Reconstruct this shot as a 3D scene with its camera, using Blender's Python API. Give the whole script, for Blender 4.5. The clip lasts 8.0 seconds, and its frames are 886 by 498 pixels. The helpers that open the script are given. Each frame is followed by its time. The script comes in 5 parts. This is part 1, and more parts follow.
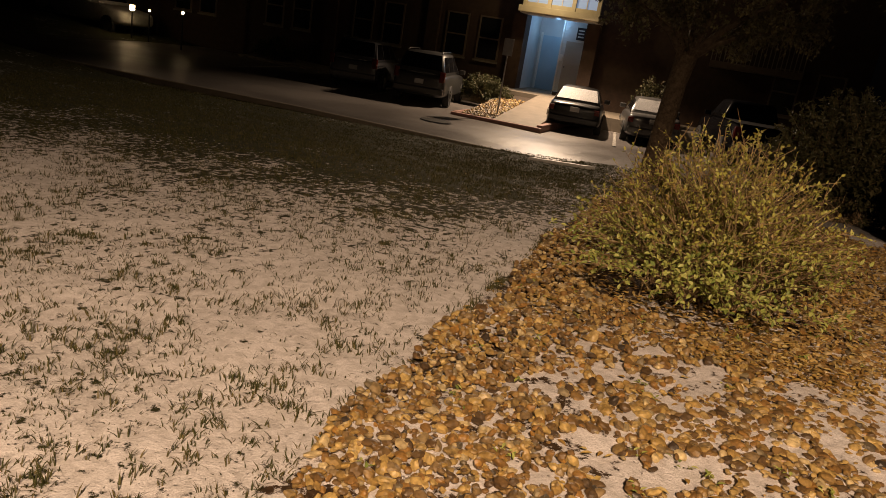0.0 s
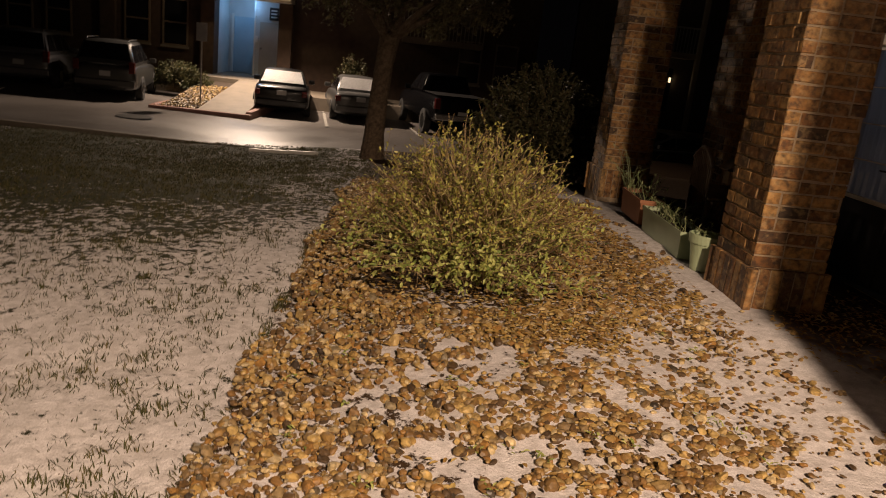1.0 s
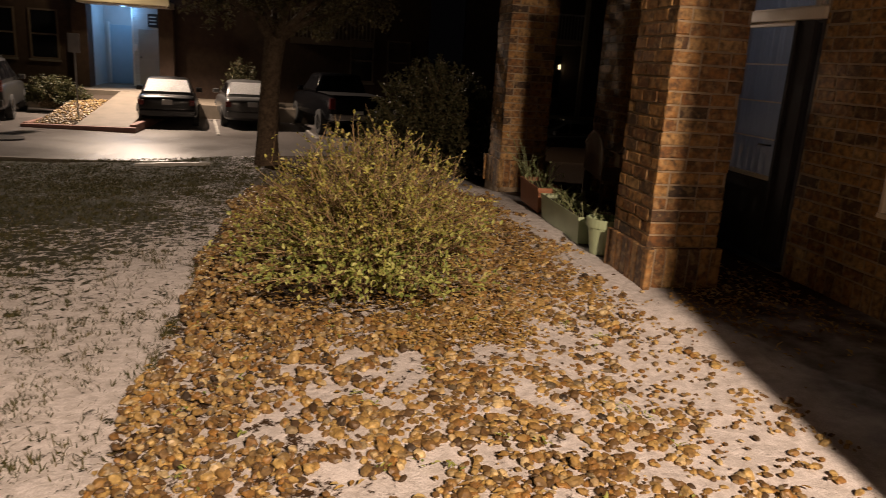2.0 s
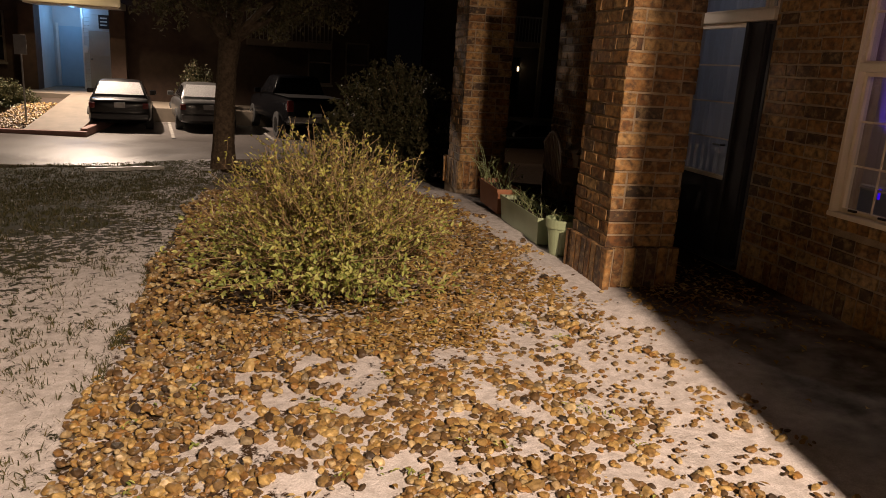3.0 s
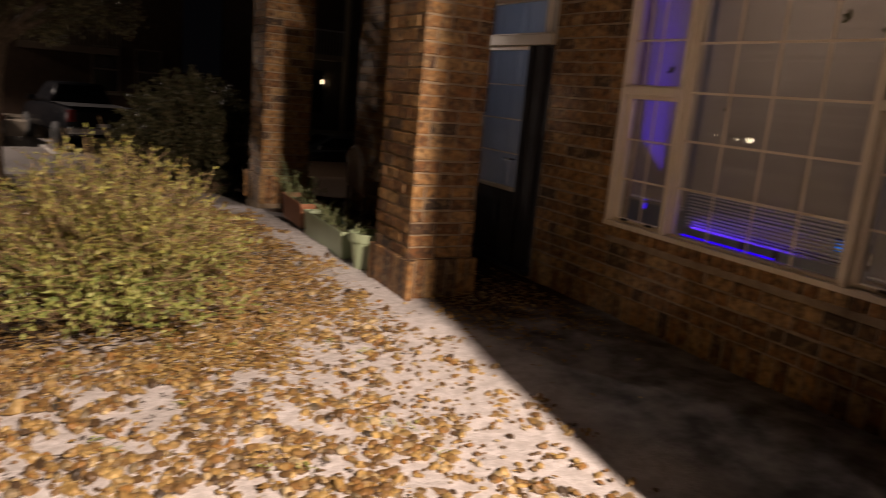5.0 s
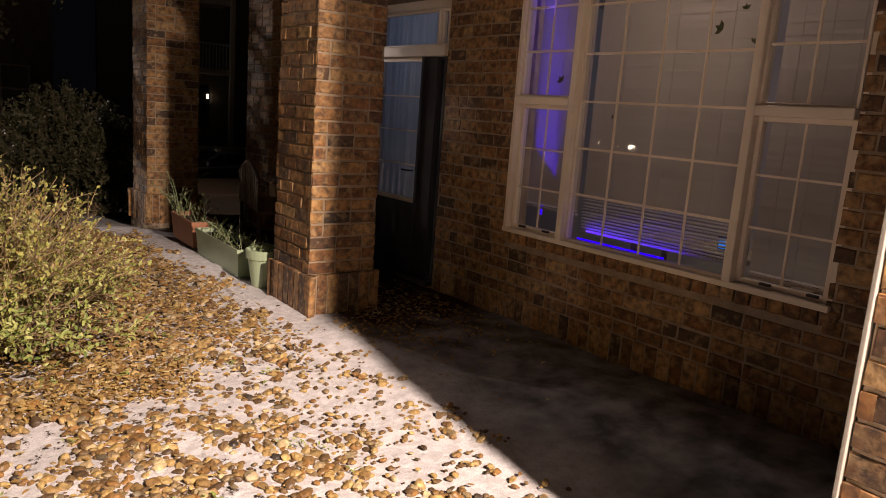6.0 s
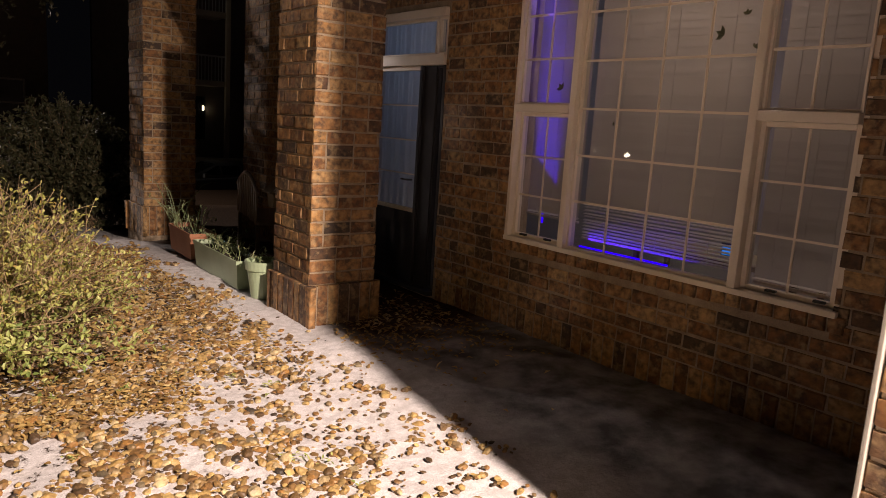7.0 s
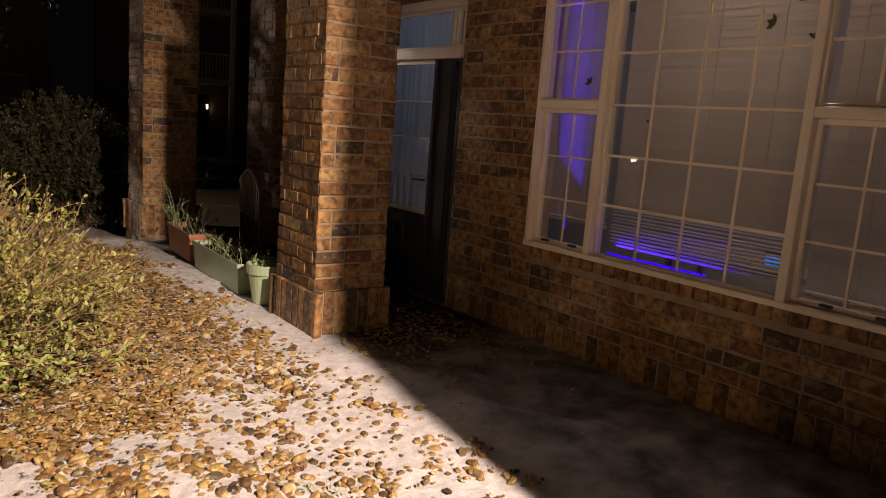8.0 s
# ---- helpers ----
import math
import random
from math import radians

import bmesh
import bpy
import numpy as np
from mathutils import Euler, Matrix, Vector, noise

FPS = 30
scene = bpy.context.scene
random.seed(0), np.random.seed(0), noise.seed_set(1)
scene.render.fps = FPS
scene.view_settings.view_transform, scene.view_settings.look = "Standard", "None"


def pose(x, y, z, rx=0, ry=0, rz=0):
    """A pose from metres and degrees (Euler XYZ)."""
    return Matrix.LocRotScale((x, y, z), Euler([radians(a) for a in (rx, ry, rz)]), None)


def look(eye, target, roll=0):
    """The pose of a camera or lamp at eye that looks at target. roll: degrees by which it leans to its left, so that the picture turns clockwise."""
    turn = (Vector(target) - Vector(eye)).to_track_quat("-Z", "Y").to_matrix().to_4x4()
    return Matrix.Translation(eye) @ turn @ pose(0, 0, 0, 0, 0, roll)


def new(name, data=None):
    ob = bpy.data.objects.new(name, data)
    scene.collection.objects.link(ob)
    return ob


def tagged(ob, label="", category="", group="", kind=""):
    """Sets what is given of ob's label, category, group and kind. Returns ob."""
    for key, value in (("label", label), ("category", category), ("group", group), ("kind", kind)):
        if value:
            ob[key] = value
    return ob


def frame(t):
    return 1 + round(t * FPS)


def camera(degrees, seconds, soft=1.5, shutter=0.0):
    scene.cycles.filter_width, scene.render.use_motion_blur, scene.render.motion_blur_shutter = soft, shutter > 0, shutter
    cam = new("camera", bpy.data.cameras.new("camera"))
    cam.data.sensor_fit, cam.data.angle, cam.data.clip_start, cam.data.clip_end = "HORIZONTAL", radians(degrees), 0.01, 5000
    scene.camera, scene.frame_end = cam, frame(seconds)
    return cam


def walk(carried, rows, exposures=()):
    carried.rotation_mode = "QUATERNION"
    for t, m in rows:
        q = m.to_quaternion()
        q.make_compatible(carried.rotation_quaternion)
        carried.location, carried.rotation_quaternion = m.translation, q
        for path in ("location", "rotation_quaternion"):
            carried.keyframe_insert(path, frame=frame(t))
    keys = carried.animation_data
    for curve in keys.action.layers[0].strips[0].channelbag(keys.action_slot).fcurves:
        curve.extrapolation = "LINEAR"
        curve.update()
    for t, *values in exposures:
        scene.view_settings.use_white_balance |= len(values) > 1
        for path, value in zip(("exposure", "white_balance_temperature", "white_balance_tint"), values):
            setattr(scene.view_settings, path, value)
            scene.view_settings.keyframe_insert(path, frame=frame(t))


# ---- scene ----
cam = camera(62.9, 8.0, soft=0.6, shutter=0.55)
PATH = [
    (0, (0.165, 0.454, 1.36), (-0.458, 2.271, 0.803), 9.1),
    (0.5, (-0.124, 0.37, 1.506), (-0.112, 2.298, 0.971), 8.1),
    (0.6, (-0.142, 0.396, 1.497), (-0.053, 2.324, 0.972), 8.2),
    (0.8, (-0.217, 0.429, 1.505), (-0.096, 2.353, 0.971), 7.6),
    (1, (-0.252, 0.424, 1.516), (-0.117, 2.352, 0.999), 6.6),
    (1.5, (-0.181, 0.517, 1.53), (0.033, 2.44, 1.024), 3.2),
    (2, (-0.156, 0.563, 1.525), (0.223, 2.461, 1.02), 3.6),
    (3.5, (-0.116, 0.621, 1.513), (0.375, 2.499, 1.03), 3.6),
    (4, (-0.117, 0.626, 1.508), (0.386, 2.505, 1.041), 3.7),
    (4.2, (-0.117, 0.624, 1.508), (0.398, 2.502, 1.041), 3.9),
    (4.5, (-0.11, 0.615, 1.504), (0.538, 2.451, 1.046), 5.0),
    (5, (-0.061, 0.601, 1.532), (0.901, 2.303, 1.111), 5.1),
    (5.2, (-0.051, 0.647, 1.508), (1.012, 2.292, 1.101), 5.3),
    (6.5, (-0.09, 0.639, 1.525), (1.122, 2.191, 1.175), 4.0),
    (7, (-0.082, 0.691, 1.511), (1.128, 2.246, 1.171), 3.7),
    (7.5, (-0.035, 0.827, 1.486), (1.167, 2.388, 1.145), 4.0),
    (8, (0.065, 1.034, 1.458), (1.271, 2.595, 1.125), 4.4),
]
PATH[1:1] = [(t, *(tuple(Vector(a).lerp(Vector(b), f)) for a, b in zip(PATH[0][1:3], PATH[1][1:3])), 9.1 - 1.0 * f) for t, f in ((0.03, 0.005), (0.1, 0.14), (0.2, 0.28), (0.3, 0.51), (0.4, 0.71))]
walk(cam, [(t, look(eye, target, roll)) for t, eye, target, roll in PATH],
     [(0, -0.70, 7500, 10), (1, -0.60, 6700, 10), (2, -0.43, 6500, 10), (3.5, -0.32, 6400, 10), (4.5, -0.17, 6150, 10), (5, -0.08, 5900, 10), (6.5, 0.37, 5550, 10), (7.5, 0.36, 5700, 10), (8, 0.25, 5900, 10)])

# ---- world and lights ----
world = bpy.data.worlds.new("night_sky")
scene.world = world
world.use_nodes = True
wn = world.node_tree.nodes
wn["Background"].inputs["Color"].default_value = (0.30, 0.26, 0.30, 1)
wn["Background"].inputs["Strength"].default_value = 0.004


def lamp(name, kind, place, target, power, colour, size=0.1, spot=120, blend=0.6):
    d = bpy.data.lights.new(name, kind)
    d.energy, d.color = power, colour
    if kind == "AREA":
        d.size = size
    else:
        d.shadow_soft_size = size
    if kind == "SPOT":
        d.spot_size, d.spot_blend = radians(spot), blend
    ob = new(name, d)
    ob.matrix_world = look(place, target)
    return ob


lamp("lawn_lamp_light", "SPOT", (1.555, -3.6, 5.0), (1.5, -1.6, 0), 6550, (1.0, 0.722, 0.515), 0.15, 130, 0.6)
# added low fill that brightens the brick wall and columns; no known source
lamp("wall_fill_light", "SPOT", (-10.0, -9.0, 2.3), (3.7, 1.3, 0.9), 640, (1.0, 0.60, 0.27), 0.2, 32, 1.0)
lamp("blind_room_light", "POINT", (4.7, 3.3, 2.4), (0, 0, 0), 25, (1.0, 0.70, 0.50), 0.08)
lamp("room_light", "POINT", (4.9, 6.5, 2.3), (0, 0, 0), 6, (0.72, 0.80, 1.0), 0.1)
for spot_y, spot_z, power, w, h in ((4.54, 1.70, 1.0, 0.24, 1.6), (3.65, 0.80, 1.0, 0.8, 0.05)):
    led = lamp("violet_led_light", "AREA", (3.765, spot_y, spot_z), (4.2, spot_y - 0.05, spot_z + 0.06), power, (0.10, 0.02, 1.0))
    led.data.shape, led.data.size, led.data.size_y = "RECTANGLE", w, h
lamp("porch_light", "SPOT", (-5.6, 26.6, 4.3), (-4.5, 23.3, -1), 5200, (1.0, 0.76, 0.58), 0.12, 132, 0.5)
lamp("bay_light", "POINT", (-6.5, 26.7, 3.75), (0, 0, 0), 120, (1.0, 0.78, 0.46), 0.08)
lamp("path_lamp_light", "POINT", (-24.0, 25.6, 0.52), (0, 0, 0), 9, (1.0, 0.72, 0.46), 0.08)
lamp("entry_light", "POINT", (-6.7, 29.9, 2.55), (0, 0, 0), 28, (0.22, 0.52, 1.0), 0.08)

# ---- materials ----
def mat(name, rough=0.7, metal=0.0):
    m = bpy.data.materials.new(name)
    m.use_nodes = True
    b = m.node_tree.nodes["Principled BSDF"]
    b.inputs["Roughness"].default_value, b.inputs["Metallic"].default_value = rough, metal
    return m, m.node_tree.nodes, m.node_tree.links, b


def noise_node(n, l, scale, detail=4, coords="Object", rough=0.55, each=False):
    """Noise in the object's own space; each: shifted from object to object, so that alike pieces differ."""
    tc = n.new("ShaderNodeTexCoord")
    t = n.new("ShaderNodeTexNoise")
    t.inputs["Scale"].default_value, t.inputs["Detail"].default_value, t.inputs["Roughness"].default_value = scale, detail, rough
    if each:
        shift = n.new("ShaderNodeVectorMath")
        shift.operation, shift.inputs[1].default_value = "MULTIPLY_ADD", (61, 37, 83)
        l.new(n.new("ShaderNodeObjectInfo").outputs["Random"], shift.inputs[0])
        l.new(tc.outputs[coords], shift.inputs[2])
        l.new(shift.outputs["Vector"], t.inputs["Vector"])
    else:
        l.new(tc.outputs[coords], t.inputs["Vector"])
    return t.outputs["Fac"]


def ramp(n, l, fac, stops):
    r = n.new("ShaderNodeValToRGB")
    while len(r.color_ramp.elements) < len(stops):
        r.color_ramp.elements.new(0.5)
    for e, (p, c) in zip(r.color_ramp.elements, stops):
        e.position, e.color = p, (*c, 1)
    l.new(fac, r.inputs["Fac"])
    return r.outputs["Color"]


def mixc(n, l, fac, a, b, blend="MIX"):
    m = n.new("ShaderNodeMix")
    m.data_type, m.blend_type = "RGBA", blend
    for sock, v in ((m.inputs["Factor"], fac), (m.inputs["A"], a), (m.inputs["B"], b)):
        if isinstance(v, (int, float)):
            sock.default_value = v
        elif isinstance(v, tuple):
            sock.default_value = (*v, 1)
        else:
            l.new(v, sock)
    return m.outputs["Result"]


def bump(n, l, b, fac, strength=0.3, dist=0.01):
    k = n.new("ShaderNodeBump")
    k.inputs["Strength"].default_value, k.inputs["Distance"].default_value = strength, dist
    l.new(fac, k.inputs["Height"])
    l.new(k.outputs["Normal"], b.inputs["Normal"])


def plain(name, c1, c2, scale=8, rough=0.7, metal=0.0, fine=60, bumps=0.15, dist=0.004):
    m, n, l, b = mat(name, rough, metal)
    big = noise_node(n, l, scale, 4)
    small = noise_node(n, l, fine, 3)
    col = mixc(n, l, 0.35, ramp(n, l, big, [(0.3, c1), (0.7, c2)]), ramp(n, l, small, [(0.3, c1), (0.7, c2)]))
    l.new(col, b.inputs["Base Color"])
    if bumps:
        bump(n, l, b, small, bumps, dist)
    return m


def random_fac(n, l, islands):
    if islands:
        return n.new("ShaderNodeNewGeometry").outputs["Random Per Island"]
    return n.new("ShaderNodeObjectInfo").outputs["Random"]


def varied(name, stops, islands, rough=0.8, scale=25, bumps=0.4, dist=0.004, spec=0.5, dark=0.35, pale=0.0):
    m, n, l, b = mat(name, rough)
    col = ramp(n, l, random_fac(n, l, islands), stops)
    grain = noise_node(n, l, scale, 5, each=not islands)
    col = mixc(n, l, ramp(n, l, grain, [(0.35, (dark, dark, dark)), (0.65, (0, 0, 0))]), col, (0.03, 0.022, 0.018))
    if pale:
        smear = noise_node(n, l, scale * 0.9, 6, each=not islands)
        col = mixc(n, l, ramp(n, l, smear, [(0.5, (0, 0, 0)), (0.68, (pale, pale, pale))]), col, (0.52, 0.36, 0.17))
    l.new(col, b.inputs["Base Color"])
    b.inputs["Specular IOR Level"].default_value = spec
    bump(n, l, b, grain, bumps, dist)
    return m


BRICKS = [(0.0, (0.17, 0.072, 0.023)), (0.18, (0.32, 0.150, 0.045)), (0.36, (0.45, 0.245, 0.078)), (0.5, (0.24, 0.108, 0.035)),
          (0.66, (0.54, 0.335, 0.13)), (0.78, (0.35, 0.172, 0.054)), (0.86, (0.075, 0.047, 0.028)), (0.93, (0.14, 0.068, 0.028)), (1.0, (0.10, 0.062, 0.034))]
M_BRICK = varied("brick_clay", BRICKS, False, 0.75, 20, 0.9, 0.008, 0.5, 0.8, 0.45)
M_BRICK_J = varied("brick_clay_joined", BRICKS, True, 0.75, 20, 0.9, 0.008, 0.5, 0.8, 0.45)
M_MORTAR = plain("mortar", (0.20, 0.15, 0.10), (0.42, 0.33, 0.225), 9, 0.95, 0, 120, 0.4)
M_ROCK = varied("river_stone", [(0.0, (0.085, 0.052, 0.027)), (0.13, (0.27, 0.158, 0.055)), (0.28, (0.46, 0.30, 0.10)), (0.42, (0.62, 0.435, 0.165)),
                (0.53, (0.14, 0.085, 0.038)), (0.65, (0.42, 0.22, 0.06)), (0.75, (0.05, 0.04, 0.032)), (0.85, (0.74, 0.58, 0.31)), (0.93, (0.24, 0.15, 0.068)), (1.0, (0.34, 0.245, 0.12))], True, 0.46, 45, 0.5, 0.004, 0.45, 0.5)
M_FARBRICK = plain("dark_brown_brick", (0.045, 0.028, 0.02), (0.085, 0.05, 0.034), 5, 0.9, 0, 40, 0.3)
M_STUCCO = plain("tan_stucco", (0.20, 0.17, 0.14), (0.27, 0.23, 0.19), 3, 0.9, 0, 60, 0.3)
M_TRIM = plain("almond_window_vinyl", (0.74, 0.64, 0.51), (0.84, 0.74, 0.60), 6, 0.45, 0, 90, 0.05)
M_BROWNTRIM = plain("brown_window_trim", (0.12, 0.085, 0.06), (0.17, 0.125, 0.09), 5, 0.6, 0, 80, 0.05)
M_WHITE = plain("white_paint", (0.70, 0.68, 0.64), (0.80, 0.78, 0.74), 5, 0.5, 0, 80, 0.05)
M_LINE = plain("worn_line_paint", (0.14, 0.13, 0.115), (0.48, 0.46, 0.42), 3.5, 0.7, 0, 26, 0.2)
M_CONC = plain("concrete", (0.15, 0.125, 0.095), (0.24, 0.20, 0.155), 2.5, 0.7, 0, 90, 0.25)
M_CURB_RED = plain("worn_red_curb_paint", (0.22, 0.10, 0.08), (0.34, 0.20, 0.16), 4, 0.7, 0, 70, 0.2)
M_DARK = plain("black_plastic", (0.012, 0.012, 0.013), (0.022, 0.022, 0.024), 10, 0.5)
M_RUBBER = plain("tyre_rubber", (0.015, 0.015, 0.015), (0.03, 0.03, 0.03), 12, 0.85)
M_IRON = plain("dark_iron", (0.02, 0.02, 0.02), (0.05, 0.045, 0.04), 20, 0.55, 0.6)
M_CHROME = plain("steel", (0.5, 0.5, 0.5), (0.6, 0.6, 0.6), 8, 0.25, 1.0, 60, 0)
M_BARK = plain("tree_bark", (0.06, 0.04, 0.028), (0.24, 0.175, 0.115), 14, 0.95, 0, 24, 1.0, 0.035)
M_TWIG = varied("bush_twig", [(0, (0.14, 0.085, 0.045)), (0.6, (0.33, 0.225, 0.115)), (1, (0.52, 0.39, 0.21))], True, 0.7, 40, 0.2)
M_SIDING = plain("lap_siding", (0.50, 0.52, 0.52), (0.60, 0.62, 0.62), 3, 0.6, 0, 60, 0.05)
M_DOORTAN = plain("tan_painted_door", (0.36, 0.33, 0.29), (0.42, 0.39, 0.34), 4, 0.5, 0, 60, 0.05)
M_BLUEDOOR = plain("pale_blue_paint", (0.30, 0.42, 0.50), (0.36, 0.48, 0.56), 4, 0.5, 0, 60, 0.05)
M_FASCIA = plain("cream_trim", (0.62, 0.54, 0.40), (0.72, 0.64, 0.50), 4, 0.5, 0, 60, 0.05)
M_ROOF = plain("soffit_board", (0.30, 0.27, 0.23), (0.38, 0.35, 0.30), 3, 0.8)
M_SAGE = plain("sage_green_plastic", (0.34, 0.42, 0.26), (0.42, 0.50, 0.33), 5, 0.45, 0, 80, 0.06)
M_TERRA = plain("terracotta_plastic", (0.34, 0.14, 0.07), (0.44, 0.20, 0.10), 5, 0.6, 0, 80, 0.06)
M_SOIL = plain("potting_soil", (0.03, 0.02, 0.014), (0.07, 0.05, 0.035), 20, 0.95, 0, 90, 0.6)
M_WOOD = plain("weathered_wood", (0.14, 0.10, 0.07), (0.24, 0.18, 0.12), 9, 0.8, 0, 60, 0.3)
M_BLIND = plain("ivory_blind_slat", (0.50, 0.46, 0.41), (0.60, 0.55, 0.49), 4, 0.6, 0, 60, 0.0)
M_BRONZE = plain("dark_bronze_frame", (0.022, 0.022, 0.03), (0.04, 0.038, 0.045), 6, 0.75)
_tb = M_BLIND.node_tree.nodes.new("ShaderNodeBsdfTranslucent")
_tb.inputs["Color"].default_value = (0.55, 0.48, 0.40, 1)
_mb = M_BLIND.node_tree.nodes.new("ShaderNodeMixShader")
_mb.inputs["Fac"].default_value = 0.3
M_BLIND.node_tree.links.new(M_BLIND.node_tree.nodes["Principled BSDF"].outputs["BSDF"], _mb.inputs[1])
M_BLIND.node_tree.links.new(_tb.outputs["BSDF"], _mb.inputs[2])
M_BLIND.node_tree.links.new(_mb.outputs["Shader"], M_BLIND.node_tree.nodes["Material Output"].inputs["Surface"])
M_CURTAIN = plain("pale_curtain", (0.50, 0.52, 0.56), (0.68, 0.70, 0.74), 3, 0.8, 0, 60, 0.05)
_tr = M_CURTAIN.node_tree.nodes.new("ShaderNodeBsdfTranslucent")
_tr.inputs["Color"].default_value = (0.6, 0.62, 0.66, 1)
_mx = M_CURTAIN.node_tree.nodes.new("ShaderNodeMixShader")
M_CURTAIN.node_tree.links.new(M_CURTAIN.node_tree.nodes["Principled BSDF"].outputs["BSDF"], _mx.inputs[1])
M_CURTAIN.node_tree.links.new(_tr.outputs["BSDF"], _mx.inputs[2])
M_CURTAIN.node_tree.links.new(_mx.outputs["Shader"], M_CURTAIN.node_tree.nodes["Material Output"].inputs["Surface"])
M_ROOM = plain("room_paint", (0.36, 0.33, 0.31), (0.44, 0.41, 0.39), 3, 0.8, 0, 60, 0.0)
M_STEELGREY = plain("galvanised_sign_back", (0.30, 0.30, 0.30), (0.42, 0.42, 0.42), 6, 0.5, 0.5)


def leaf_mat(name, stops, rough=0.5):
    m, n, l, b = mat(name, rough)
    col = ramp(n, l, random_fac(n, l, True), stops)
    col = mixc(n, l, ramp(n, l, noise_node(n, l, 60, 2), [(0.3, (0.25,) * 3), (0.7, (0, 0, 0))]), col, (0.05, 0.04, 0.015))
    l.new(col, b.inputs["Base Color"])
    tr = n.new("ShaderNodeBsdfTranslucent")
    l.new(col, tr.inputs["Color"])
    mx = n.new("ShaderNodeMixShader")
    mx.inputs["Fac"].default_value = 0.25
    l.new(b.outputs["BSDF"], mx.inputs[1])
    l.new(tr.outputs["BSDF"], mx.inputs[2])
    l.new(mx.outputs["Shader"], n["Material Output"].inputs["Surface"])
    return m


M_LEAF = leaf_mat("autumn_bush_leaf", [(0, (0.20, 0.225, 0.05)), (0.3, (0.355, 0.37, 0.085)), (0.6, (0.48, 0.47, 0.115)), (0.8, (0.36, 0.24, 0.06)), (0.9, (0.55, 0.545, 0.17)), (1, (0.67, 0.64, 0.26))])
M_FALLEN = leaf_mat("dry_fallen_leaf", [(0, (0.22, 0.125, 0.04)), (0.4, (0.46, 0.29, 0.085)), (0.75, (0.60, 0.43, 0.15)), (1, (0.70, 0.56, 0.26))])
M_LEAF_LOW = leaf_mat("green_bush_leaf", [(0, (0.20, 0.28, 0.07)), (0.5, (0.42, 0.47, 0.12)), (1, (0.60, 0.62, 0.22))])
M_LEAF_DARK = leaf_mat("dark_shrub_leaf", [(0, (0.05, 0.06, 0.025)), (0.5, (0.08, 0.085, 0.035)), (1, (0.12, 0.10, 0.045))])
M_LEAF_SHRUB = leaf_mat("olive_shrub_leaf", [(0, (0.055, 0.06, 0.028)), (0.5, (0.09, 0.09, 0.042)), (1, (0.13, 0.112, 0.055))])
M_LEAF_TREE = leaf_mat("tree_leaf", [(0, (0.07, 0.068, 0.03)), (0.5, (0.12, 0.10, 0.048)), (1, (0.18, 0.148, 0.072))])
M_GRASS = leaf_mat("grass_blade", [(0, (0.05, 0.058, 0.022)), (0.4, (0.085, 0.09, 0.034)), (0.75, (0.13, 0.115, 0.05)), (1, (0.22, 0.18, 0.085))], 0.55)
M_GRASS.node_tree.nodes["Principled BSDF"].inputs["Specular IOR Level"].default_value = 0.15
M_PLANT = leaf_mat("frosted_pot_plant_leaf", [(0, (0.20, 0.26, 0.10)), (0.5, (0.32, 0.38, 0.18)), (1, (0.42, 0.44, 0.26))])


